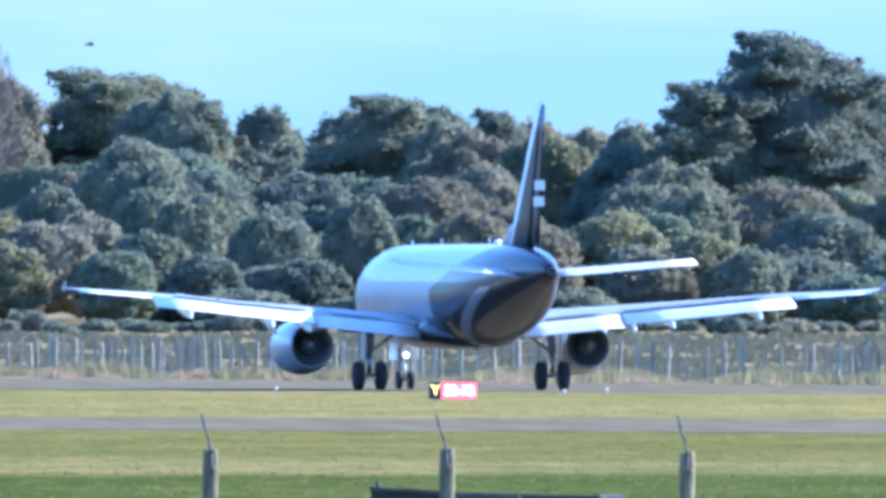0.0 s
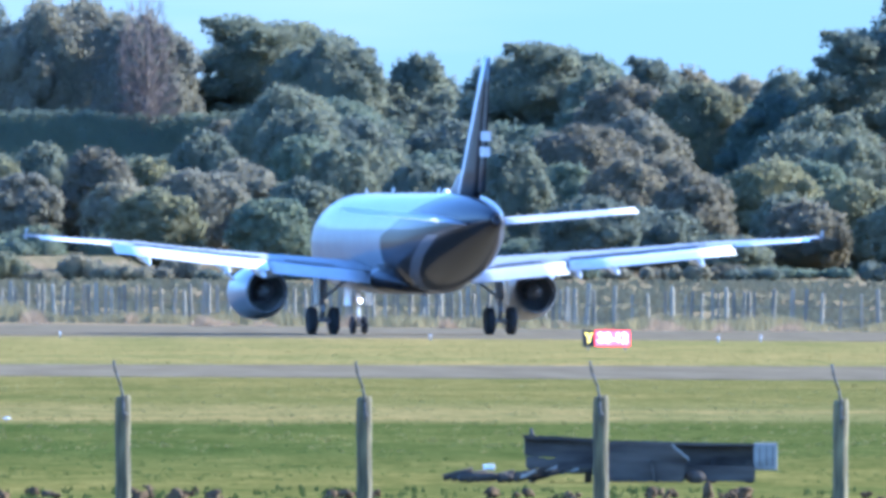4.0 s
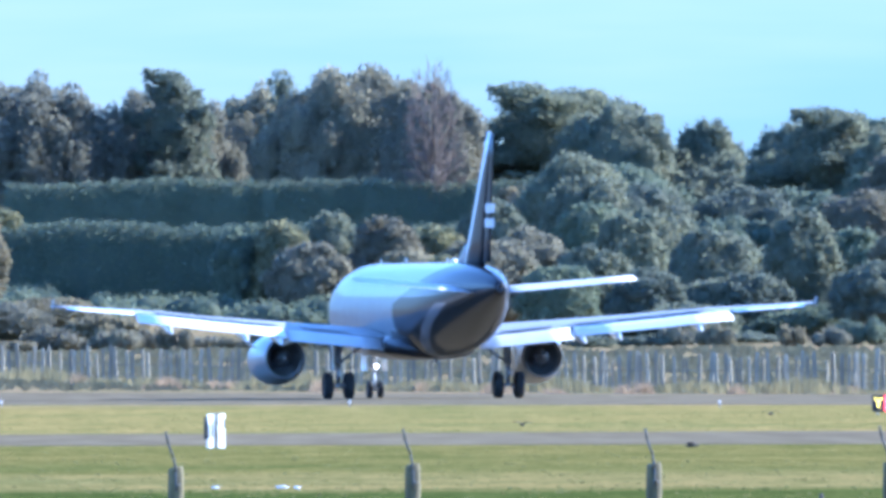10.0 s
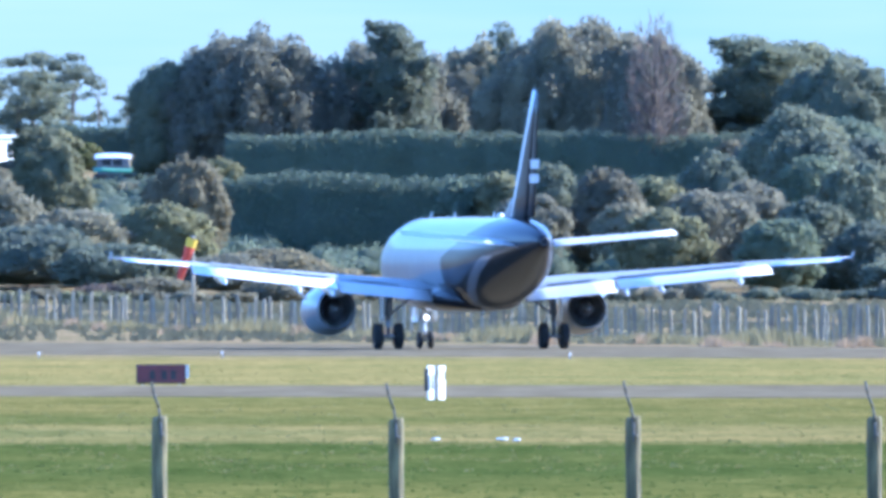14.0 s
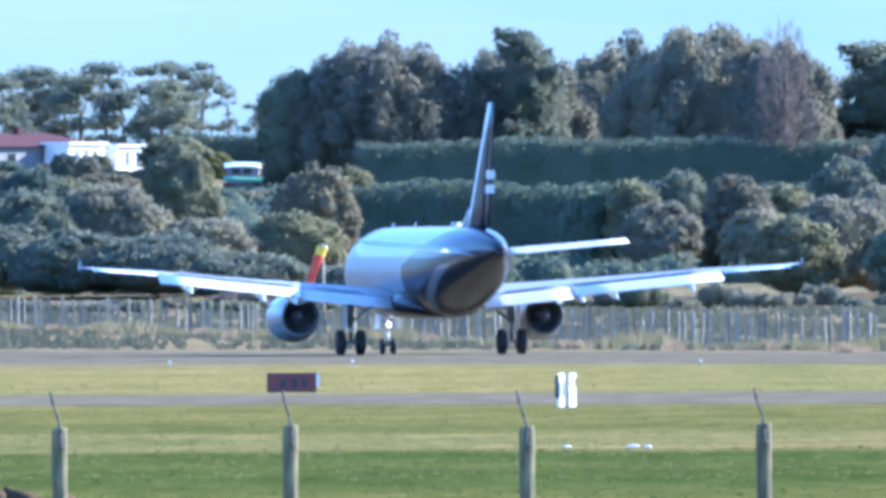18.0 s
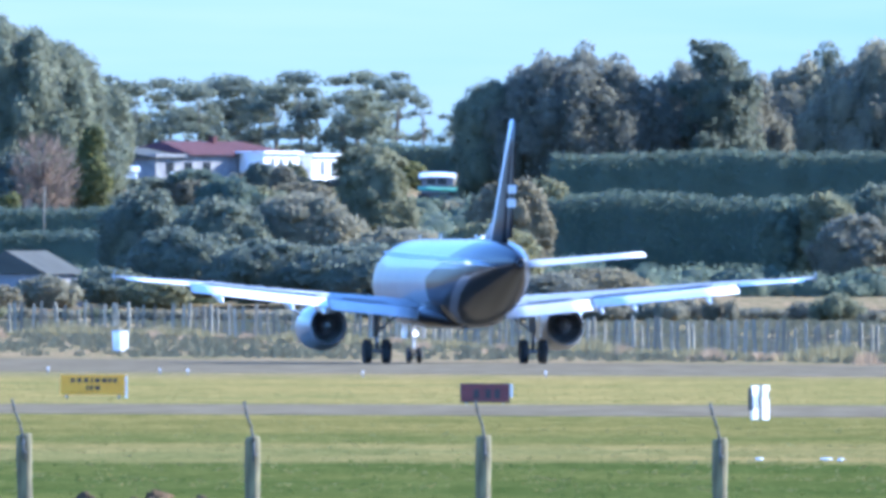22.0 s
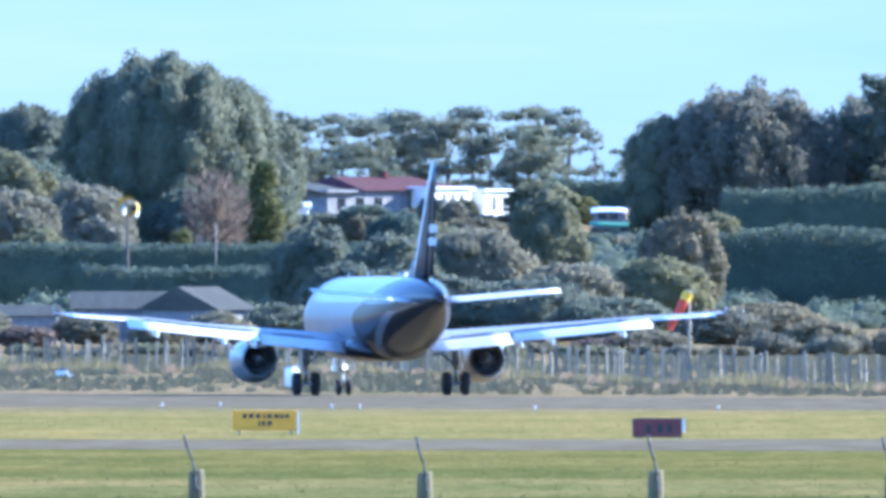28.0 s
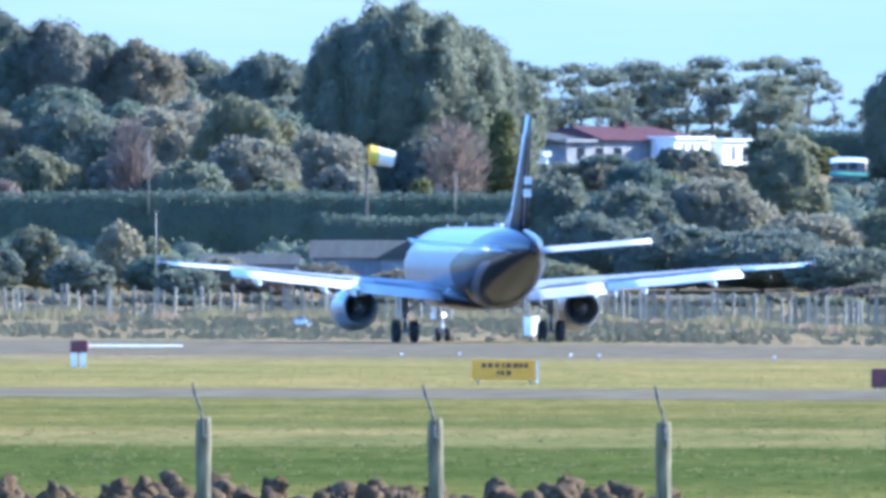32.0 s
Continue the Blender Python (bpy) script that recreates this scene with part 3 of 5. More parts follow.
def fence_post():
    p = thing("fence_post", pose(0, 0, 0), "weathered round wooden fence post with a bent wire arm", "fence post", "posts of the near boundary fence")
    # a round pole, a little flattened and grooved by old splits
    outline = [(math.cos(t) * 0.096 * (1 - 0.10 * math.exp(-((t - 4.25) / 0.16) ** 2) - 0.05 * math.exp(-((t - 5.1) / 0.2) ** 2)), math.sin(t) * 0.094) for t in [2 * math.pi * i / 26 for i in range(26)]]
    rings = []
    for z, k in ((-0.4, 1.04), (0.2, 1.0), (0.7, 1.02), (1.1, 0.98), (1.4, 1.0), (1.68, 0.96), (1.73, 0.92), (1.75, 0.80)):
        rings.append([(x * k * (1 + 0.04 * math.sin(5 * z + 9 * y)) + 0.006 * math.sin(3.1 * z), y * k, z + 0.02 * (x > 0) * (z > 1.7)) for x, y in outline])
    part("post", loft(rings), POST, p)
    pts = [(-0.035, -0.10, 1.45), (-0.04, -0.105, 1.70), (-0.075, -0.105, 1.88), (-0.145, -0.11, 2.05), (-0.18, -0.12, 2.20)]
    part("wire_arm", join(*[rod(a, b, 0.017, 0.015, 8) for a, b in zip(pts, pts[1:])]), WIRE, p, "bent grey steel arm")
    part("staple", box(-0.05, 0.01, -0.118, -0.09, 1.52, 1.55), WIRE, p)
    return p


random.seed(3)
POST_U = (2400, 1980, 1560, 1137, 718, 291, -129, -548, -955, -1356, -1770, -2180, -2590)
first = fence_post()
for i, u in enumerate(POST_U):
    m = Matrix.Translation((u * NEAR_D / F, NEAR_D, 0)) @ pose(0, 0, random.uniform(-0.03, 0.03), random.uniform(-0.6, 0.6), random.uniform(-0.9, 0.9), random.uniform(10, 28))
    if i == 0:
        first.matrix_basis = m
    else:
        copy_thing(first, m)


# ---- signs and markers ----
def letters(text, size, mat, parent, x, y, z, label):
    cu = bpy.data.curves.new("letters", "FONT")
    cu.body, cu.size, cu.align_x, cu.align_y, cu.extrude = text, size, "CENTER", "CENTER", 0.004
    tmp = bpy.data.objects.new("tmp", cu)
    scene.collection.objects.link(tmp)
    me = bpy.data.meshes.new_from_object(tmp.evaluated_get(bpy.context.evaluated_depsgraph_get()))
    bpy.data.objects.remove(tmp)
    me.materials.clear()
    me.materials.append(mat)
    return part("lettering", me, mat, parent, label, m=pose(x, y, z, 90, 0, 0))


def sign(name, u, v, d, w, hgt, face, label, legs=2, gap=0.12, case=None):
    p = spot(u, v, d)
    s = thing(name, pose(p.x, d, 0), label, "airfield sign")
    part("cabinet", box(-w / 2, w / 2, -0.11, 0.11, gap, gap + hgt, 0.02), case or SIGN_BLACK, s)
    part("face", box(-w / 2 + 0.03, w / 2 - 0.03, -0.118, -0.105, gap + 0.03, gap + hgt - 0.03), face, s, smooth=False)
    for k in range(legs):
        x = -w / 2 + 0.2 + k * (w - 0.4) / max(legs - 1, 1)
        part("leg", rod((x, 0, -0.05), (x, 0, gap + 0.02), 0.035), STEEL, s)
    return s


hold = sign("holding_position_sign", 1147, 223, 1300, 1.72, 0.60, GLOW_RED, "lit red and black sign reading Y 30-12 in the grass")
part("black_panel", box(-0.85, -0.41, -0.128, -0.112, 0.14, 0.70), SIGN_BLACK, hold, smooth=False)
letters("Y", 0.52, GLOW_YELLOW, hold, -0.63, -0.132, 0.42, "yellow letter")
letters("30-12", 0.47, GLOW_WHITE, hold, 0.22, -0.124, 0.42, "white numbers")

yellow = sign("direction_sign", -1238, 236, 1175, 2.10, 0.64, SIGN_YELLOW, "yellow airfield sign with black lettering on short legs", gap=0.14, case=SIGN_YELLOW)
random.seed(5)
for row, z in ((0, 0.60), (1, 0.36)):
    x = -0.72 if row == 0 else -0.22
    while x < (0.72 if row == 0 else 0.22):
        w = random.uniform(0.07, 0.16)
        part("lettering_bar", box(x, x + w, -0.126, -0.117, z - 0.07, z + 0.07), SIGN_BLACK, yellow, smooth=False)
        x += w + random.uniform(0.04, 0.09)
# sunlight on the cabinet's right end, put in as a white panel
part("end_panel", box(1.05, 1.11, -0.10, 0.12, 0.02, 0.76), PAINT_WHITE, yellow, "cabinet end painted white for the sunlight on it", smooth=False)
red = sign("unlit_sign", -544, 246, 1128, 1.54, 0.60, SIGN_RED, "dull red unlit airfield sign in the grass", gap=0.05)
# the sunlit end here is a white painted piece as well
part("end_panel", box(0.77, 0.86, -0.05, 0.13, 0.22, 0.62), PAINT_WHITE, red, "cabinet end painted white for the sunlight on it", smooth=False)
for x in (-0.35, 0.02, 0.3):
    part("lettering_bar", box(x, x + 0.16, -0.126, -0.117, 0.18, 0.46), SIGN_BLACK, red, smooth=False)

p = spot(-57, 277, 1001)
marker = thing("edge_marker", pose(p.x, p.y, 0, 0, 0, 50), "white marker of two upright boards in the grass", "marker")
for x0, x1, lean in ((-0.34, -0.04, 0.02), (0.03, 0.33, -0.02)):
    part("board", box(x0, x1, -0.03 + lean, 0.03 + lean, -0.05, 0.93, 0.012), PAINT_WHITE, marker)
part("rail", box(-0.34, 0.33, 0.055, 0.09, 0.45, 0.56, 0.008), STEEL, marker)
for x0, x1, z0, z1 in ((-0.02, 0.05, 0.62, 0.97), (-0.03, 0.02, 0.0, 0.62), (0.16, 0.21, 0.10, 0.48), (-0.24, -0.19, 0.30, 0.72), (0.27, 0.32, 0.55, 0.80)):
    part("dark_streak", box(x0, x1, -0.062, -0.045, z0, z1, 0.004), SIGN_BLACK, marker, "dark upright streak")
part("dark_edge", box(-0.39, -0.345, -0.02, 0.10, 0.25, 0.86, 0.006), SIGN_BLACK, marker)

p = spot(-1990, 214, 1375)
endon = thing("sign_seen_end_on", pose(p.x, F * H / (214 - VH), 0), "narrow dark red sign on two white legs", "airfield sign")
part("cabinet", box(-0.33, 0.33, -0.6, 0.6, 0.55, 1.0, 0.02), SIGN_RED, endon)
for x in (-0.20, 0.14):
    part("leg", box(x - 0.10, x + 0.12, -0.5, -0.4, -0.05, 0.55, 0.01), PAINT_WHITE, endon)

# bright painted bar on the runway's far side
p, q = far_of(-1985, 177), far_of(-1815, 177)
mark = slab("runway_marking", [(p[0], p[1] - 14, 0), (q[0] + 0.5, q[1] - 10, 0), (q[0], q[1] + 10, 0), (p[0] - 0.4, p[1] + 12, 0)], 0.06, PAINT_WHITE, "white painted bar on grey asphalt", "marking")
# white equipment cabinet beyond the runway
p = Vector((-1190 * 1.0 / F * 1909, 1909, 0))
cab = thing("equipment_cabinet", pose(p.x, p.y, rise(p.x, p.y), 0, 0, 45), "white equipment cabinet in rough grass", "cabinet")
part("body", box(-0.30, 0.30, -0.28, 0.28, 0.05, 1.08, 0.03), PAINT_WHITE, cab)
part("roof", box(-0.34, 0.34, -0.32, 0.32, 1.08, 1.15, 0.02), PAINT_GREY, cab)
part("plinth", box(-0.31, 0.31, -0.29, 0.29, -0.1, 0.05, 0.01), WALL_GREY, cab)
part("door", box(-0.25, 0.25, -0.295, -0.275, 0.12, 1.02, 0.006), PAINT_WHITE, cab)


# low white service box by the stake fence
d = 2026.0
box_x = -1598 * d / F
service = thing("service_box", pose(box_x, d, rise(box_x, d)), "low white service box with a dark lid by the stake fence", "cabinet")
part("body", box(-0.36, 0.36, -0.3, 0.3, -0.1, 0.42, 0.03), WALL_WHITE, service)
part("lid", box(-0.14, 0.24, -0.2, 0.2, 0.42, 0.60, 0.03), WALL_GREY, service, "dark lid")
# added white piece in place of the sunlight on the box's right part
part("sunlit_side", box(0.36, 0.62, -0.2, 0.2, -0.1, 0.22, 0.02), WALL_WHITE, service)


# small runway edge lights
def edge_light():
    s = thing("runway_edge_light", pose(0, 0, 0), "small white runway edge light", "light", "runway edge lights")
    part("stem", rod((0, 0, 0), (0, 0, 0.14), 0.03), PAINT_GREY, s)
    part("lens", loft([[(math.cos(a) * r, math.sin(a) * r, z) for a in [2 * math.pi * i / 12 for i in range(12)]] for z, r in ((0.14, 0.04), (0.2, 0.05), (0.25, 0.03))]), PAINT_WHITE, s)
    return s


lights = [(345 + 490, 208), (345 + 1000, 211), (-1187 - 130, 197), (-436, 202), (-760, 203), (-1420, 198), (-1070, 200), (180, 205), (1420, 209), (-1120, 199)]
one = edge_light()
for i, (u, v) in enumerate(lights):
    x, y = far_of(u, v)
    m = Matrix.Translation((x, y, 0)) @ pose(0, 0, 0, 0, 0, 40 * i)
    if i:
        copy_thing(one, m)
    else:
        one.matrix_basis = m


# ---- windsocks: rigid cloth rings on a pole; the sock is keyed ----
def windsock(name, u, v_top, d, cloths, length, r0, label, taper):
    p = spot(u, v_top, d)
    base = rise(p.x, d)
    s = thing(name, pose(p.x, d, base), label, "windsock")
    top = p.z - base
    part("pole", loft([[(math.cos(a) * r, math.sin(a) * r, z) for a in [2 * math.pi * i / 12 for i in range(12)]] for z, r in ((-0.3, 0.12), (top * 0.45, 0.10), (top, 0.06))]), STAKE if length > 2.3 else BARK, s)
    part("pole_base", box(-0.3, 0.3, -0.3, 0.3, -0.2, 0.25, 0.03), WALL_GREY, s)
    sock = part("sock", rod((0, 0, -0.25), (0, 0, 0.25), 0.03), STEEL, s, m=pose(0, 0, top - 0.1))
    n = len(cloths)
    for i, c in enumerate(cloths):
        a, b = i / n, (i + 1) / n
        rings = [[(0.08 + k * length + 0.05 * math.sin(3 * k * length), math.cos(t) * (r0 * (1 - taper * k)) * (1 + 0.12 * math.sin(2 * t + 5 * k)), math.sin(t) * r0 * (1 - taper * k)) for t in [2 * math.pi * j / 16 for j in range(16)]]
                 for k in (a, a + (b - a) * 0.33, a + (b - a) * 0.66, b - 0.004)]
        part("cloth_band", loft(rings, cap=False), c, sock)
    return s, sock, top - 0.1


SOCK_A = windsock("windsock", -487, -14, 2080, (SOCK_YELLOW, SOCK_RED, SOCK_RED, SOCK_RED, SOCK_RED), 2.4, 0.33, "faded orange and yellow windsock hanging half limp from a pale pole", 0.45)
SOCK_B = windsock("windsock", -1482, -166, 2400, (SOCK_YELLOW, SOCK_WHITE, SOCK_WHITE), 1.8, 0.66, "yellow and white windsock on a pole among trees", 0.2)


# ---- far stake fence ----
def fence_d(u):
    pts = ((-2600, 153), (-2130, 154), (-1100, 157), (-500, 168), (0, 176), (700, 183), (1900, 191), (2600, 193))
    for a, b in zip(pts, pts[1:]):
        if a[0] <= u <= b[0]:
            return F * H / (a[1] + (u - a[0]) / (b[0] - a[0]) * (b[1] - a[1]) - VH)
    return 1600.0


def stake_fence():
    random.seed(11)
    fence = thing("stake_fence", pose(0, 0, 0), "long fence of bleached upright wooden stakes in dry grass", "fence")
    data = []
    for k in range(6):
        w, tall = 0.05 + 0.010 * k, 1.75 + 0.07 * k
        bm = loft([[(x * w * s, y * 0.05 * s, z) for x, y in ((-1, -1), (1, -1), (1.05, 1), (-0.95, 1))] for z, s in ((-0.2, 1), (tall - 0.15, 0.96), (tall, 0.45))])
        me = bpy.data.meshes.new("stake")
        bm.to_mesh(me)
        bm.free()
        me.materials.append(STAKE)
        data.append(me)
    u, count = -2230.0, 0
    while u < 1990:
        d = fence_d(u)
        gap = 1.0
        if 1400 < u < 1740 or 330 + 790 < u < 1250:
            gap = 2.6
        ob = part("stake", random.choice(data), STAKE, fence, m=Matrix.Translation((u * d / F, d + random.uniform(-0.2, 0.2), rise(u * d / F, d) + random.uniform(-0.25, 0.0))) @ pose(0, 0, 0, random.uniform(-3, 3), random.uniform(-3.5, 3.5), random.uniform(-30, 30)))
        count += 1
        u += random.choice((9, 11, 13, 15, 20)) * gap
    for z in (0.45, 1.05):
        rings = []
        for i in range(40):
            uu = -2240 + i * 4240 / 39
            d = fence_d(uu)
            rings.append([(uu * d / F, d + 0.08 + y, z + rise(uu * d / F, d) + 0.012 * s) for y, s in ((-0.012, -1), (0.012, -1), (0.012, 1), (-0.012, 1))])
        part("fence_wire", loft(rings), WIRE, fence)


stake_fence()


# ---- plants ----
def unit_sphere(level):
    bm = bmesh.new()
    bmesh.ops.create_icosphere(bm, subdivisions=level, radius=1)
    bm.verts.index_update()
    v = np.array([x.co[:] for x in bm.verts])
    f = np.array([[q.index for q in p.verts] for p in bm.faces])
    bm.free()
    return v, f


BALL_V, BALL_F = unit_sphere(2)
FINE_V, FINE_F = unit_sphere(3)


def foliage(rng, puffs, leaf, density, core=0.86, flatten=1.0, cull=True, droop=0.0):
    """Clumps: a lumpy inner mass and a shell of small leaf sprays over it. puffs: rows of centre and radii."""
    V, T, base = [], [], 0
    sprays = []
    for i, (cx, cy, cz, rx, ry, rz) in enumerate(puffs):
        c, r = np.array((cx, cy, cz)), np.array((rx, ry, rz))
        ball, tris = (FINE_V, FINE_F) if max(rx, rz) > 2.2 else (BALL_V, BALL_F)
        if core > 0:
            lump = 1 + min(1.0, 1.2 / max(rx, rz)) * (0.06 * np.sin(ball @ rng.normal(0, 3.2, 3) + rng.uniform(0, 6)) + 0.04 * np.sin(ball @ rng.normal(0, 6, 3)) + rng.normal(0, 0.03, len(ball)))
            V.append(c + ball * lump[:, None] * r * (1 - (1 - core) * min(1.0, 3.2 / max(rx, rz))))
            T.append(tris + base)
            base += len(ball)
        area = 4.2 * math.pi * ((rx * ry) ** 1.6 / 3 + (rx * rz) ** 1.6 / 3 + (ry * rz) ** 1.6 / 3) ** (1 / 1.6)
        k = max(int(area * density), 12)
        nrm = rng.normal(0, 1, (k, 3))
        nrm /= np.linalg.norm(nrm, axis=1)[:, None]
        nrm[:, 2] = np.where(nrm[:, 2] < -0.5, -nrm[:, 2] * 0.6, nrm[:, 2])
        # the side towards the hill carries fewer sprays
        nrm = nrm[(nrm[:, 1] < 0.35) | (rng.random(k) < 0.4)]
        k = len(nrm)
        thin = min(1.0, 1.5 / max(rx, rz))
        shell = 1.0 + thin * (0.26 * rng.random(k) ** 1.3 - 0.14 + np.where(rng.random(k) < 0.07, rng.random(k) * 0.16, 0))
        for q in (3.0, 5.5, 9.0):
            shell += 0.17 * thin / q * np.sin(nrm @ rng.normal(0, q * 0.75, 3) + rng.uniform(0, 6)) * np.sin(nrm @ rng.normal(0, q * 0.75, 3) + rng.uniform(0, 6)) * 2
        pos = c + nrm * r * shell[:, None]
        if cull:
            keep = np.ones(k, bool)
            for j, o in enumerate(puffs):
                if j != i and abs(o[0] - cx) < rx + o[3] and abs(o[2] - cz) < rz + o[5]:
                    keep &= (((pos - o[:3]) / o[3:]) ** 2).sum(1) > 0.66
            pos, nrm = pos[keep], nrm[keep]
        sprays.append((pos, nrm))
    pos, nrm = np.concatenate([p for p, q in sprays]), np.concatenate([q for p, q in sprays])
    k = len(pos)
    out = nrm + rng.normal(0, 0.85, (k, 3))
    way = rng.normal(0, 1, (k, 3))
    way[:, 2] -= droop
    a = way - out * ((way * out).sum(1) / (out * out).sum(1))[:, None]
    a[:, 2] *= flatten
    a /= np.linalg.norm(a, axis=1)[:, None] + 1e-6
    b = np.cross(a, out)
    b /= np.linalg.norm(b, axis=1)[:, None] + 1e-6
    s = leaf * rng.uniform(0.55, 1.35, (k, 1))
    V.append(np.stack([pos - a * s - b * s * 0.55, pos - a * s * 0.7 + b * s * 0.6, pos + a * s * 1.1], 1).reshape(-1, 3))
    T.append(np.arange(3 * k).reshape(-1, 3) + base)
    return np.concatenate(V), np.concatenate(T)


def tri_mesh(name, V, T, mat):
    me = bpy.data.meshes.new(name)
    me.vertices.add(len(V))
    me.vertices.foreach_set("co", V.astype(np.float32).ravel())
    me.loops.add(3 * len(T))
    me.loops.foreach_set("vertex_index", T.astype(np.int32).ravel())
    me.polygons.add(len(T))
    me.polygons.foreach_set("loop_start", np.arange(0, 3 * len(T), 3, dtype=np.int32))
    me.update(calc_edges=True)
    me.validate()
    me.materials.append(mat)
    return me


def crown_dome(rng, w, hgt, depth):
    """A rounded crown: one inner mass and broad uneven lobes that melt into it."""
    out = [(0, 0, hgt * 0.48, w * 0.435, depth * 0.435, hgt * 0.465)]
    n = 34
    for i in range(n):
        a, e = i * 2.39996 + rng.uniform(-0.7, 0.7), math.asin(min(max(-0.75 + 1.75 * (i + rng.random()) / n, -1), 1))
        r = rng.uniform(0.07, 0.17)
        rx, ry, rz, k = w * r * rng.uniform(0.8, 1.3), depth * r, hgt * r * rng.uniform(0.7, 1.3), rng.uniform(0.76, 1.04)
        out.append((math.cos(a) * math.cos(e) * (w * 0.5 - rx * k), math.sin(a) * math.cos(e) * (depth * 0.5 - ry * k), hgt * 0.48 + math.sin(e) * (hgt * 0.52 - rz * k), rx, ry, rz))
    return out


def crown_dense(rng, w, hgt, depth):
    """A broad smooth dome whose foliage hangs in long upright drapes."""
    out = [(0, 0, hgt * 0.47, w * 0.455, depth * 0.455, hgt * 0.485)]
    n = 46
    for i in range(n):
        a, e = i * 2.39996 + rng.uniform(-0.3, 0.3), math.asin(min(-0.7 + 1.7 * (i + 0.5) / n, 1))
        r = rng.uniform(0.06, 0.10)
        rx, ry, rz, k = w * r, depth * r * 1.2, hgt * r * rng.uniform(1.3, 2.6), rng.uniform(0.7, 1.1)
        out.append((math.cos(a) * math.cos(e) * (w * 0.5 - rx * k), math.sin(a) * math.cos(e) * (depth * 0.5 - ry * k), hgt * 0.46 + math.sin(e) * (hgt * 0.54 - rz * k), rx, ry, rz))
    return out


def crown_layers(rng, w, hgt, depth, cone=False):
    """A broad inner mass with flat spreading boughs in tiers, tips turned up."""
    out = [(0, 0, hgt * (0.56 if cone else 0.70), w * 0.34, depth * 0.34, hgt * (0.33 if cone else 0.22)), (w * 0.06, 0, hgt * 0.42, w * 0.40, depth * 0.36, hgt * 0.24)]
    for i in range(26):
        z = hgt * (0.40 + 0.60 * i / 25)
        reach = w * 0.5 * (math.sqrt(max(1.02 - ((z / hgt - 0.5) / 0.56) ** 2, 0.1)) * rng.uniform(0.75, 1.1) if cone else (1.0 if z < hgt * 0.86 else 0.72) * rng.uniform(0.55, 1.05))
        a = i * 2.39996 + rng.uniform(-0.5, 0.5)
        rx = w * rng.uniform(0.11, 0.19)
        ca, sa = math.cos(a), math.sin(a) * depth / w
        out.append((ca * max(reach - rx, 0), sa * max(reach - rx, 0), z - hgt * 0.065, rx, rx * depth / w, hgt * rng.uniform(0.04, 0.065)))
        out.append((ca * (reach - rx * 0.25), sa * (reach - rx * 0.25), z - hgt * 0.05, rx * 0.42, rx * 0.42, hgt * 0.03))
        out.append((ca * reach, sa * reach, z - hgt * 0.03, rx * 0.22, rx * 0.22, hgt * 0.022))
    return out


def crown_cone(rng, w, hgt, depth):
    return crown_layers(rng, w, hgt, depth, True)


def crown_pine(rng, w, hgt, depth):
    """A few open tufts high on the stem."""
    out = []
    for i in range(15):
        a = rng.uniform(0, 2 * math.pi)
        r = w * rng.uniform(0.12, 0.25)
        out.append((math.cos(a) * w * rng.uniform(0.05, 0.4), math.sin(a) * depth * 0.3, hgt * (0.98 - 0.55 * rng.random() ** 1.3), r, r, r * rng.uniform(0.4, 0.75)))
    return out


def crown_column(rng, w, hgt, depth):
    return [(rng.uniform(-0.1, 0.1) * w, rng.uniform(-0.1, 0.1) * depth, hgt * (0.2 + 0.8 * i / 9) - hgt * 0.05, w * 0.42 * (1 - 0.6 * abs(i / 9 - 0.35)), depth * 0.42 * (1 - 0.6 * abs(i / 9 - 0.35)), hgt * 0.11) for i in range(10)]


def crown_shrub(rng, w, hgt, depth):
    out = []
    for i in range(9):
        x = rng.uniform(-0.36, 0.36)
        t = hgt * (0.95 - 1.1 * x * x) * rng.uniform(0.7, 1.0)
        out.append((x * w, rng.uniform(-0.25, 0.25) * depth, t * 0.5, w * rng.uniform(0.14, 0.24), depth * 0.2, t * 0.5))
    return out


SHAPES = {"dome": crown_dome, "layers": crown_layers, "cone": crown_cone, "pine": crown_pine, "dense": crown_dense, "column": crown_column, "shrub": crown_shrub}


def wood(rng, hgt, w, limbs, thick):
    """A tapered trunk with limbs that reach into the crown."""
    bms = []
    pts = [(0, 0, -0.6), (rng.uniform(-0.1, 0.1), 0, hgt * 0.25), (rng.uniform(-0.03, 0.03) * w, 0, hgt * 0.55), (rng.uniform(-0.05, 0.05) * w, 0, hgt * 0.86)]
    rad = [thick, thick * 0.8, thick * 0.55, thick * 0.18]
    for i in range(3):
        bms.append(rod(pts[i], pts[i + 1], rad[i], rad[i + 1], 8))
    for x, y, z in limbs:
        s = rng.uniform(0.3, 0.75)
        zz = min(z * s + hgt * 0.08, hgt * 0.8)
        bms.append(rod((pts[2][0] * s, 0, zz), (x, y, z), thick * 0.32, thick * 0.06, 5))
    return join(*bms)


TREE_COUNT = [0]


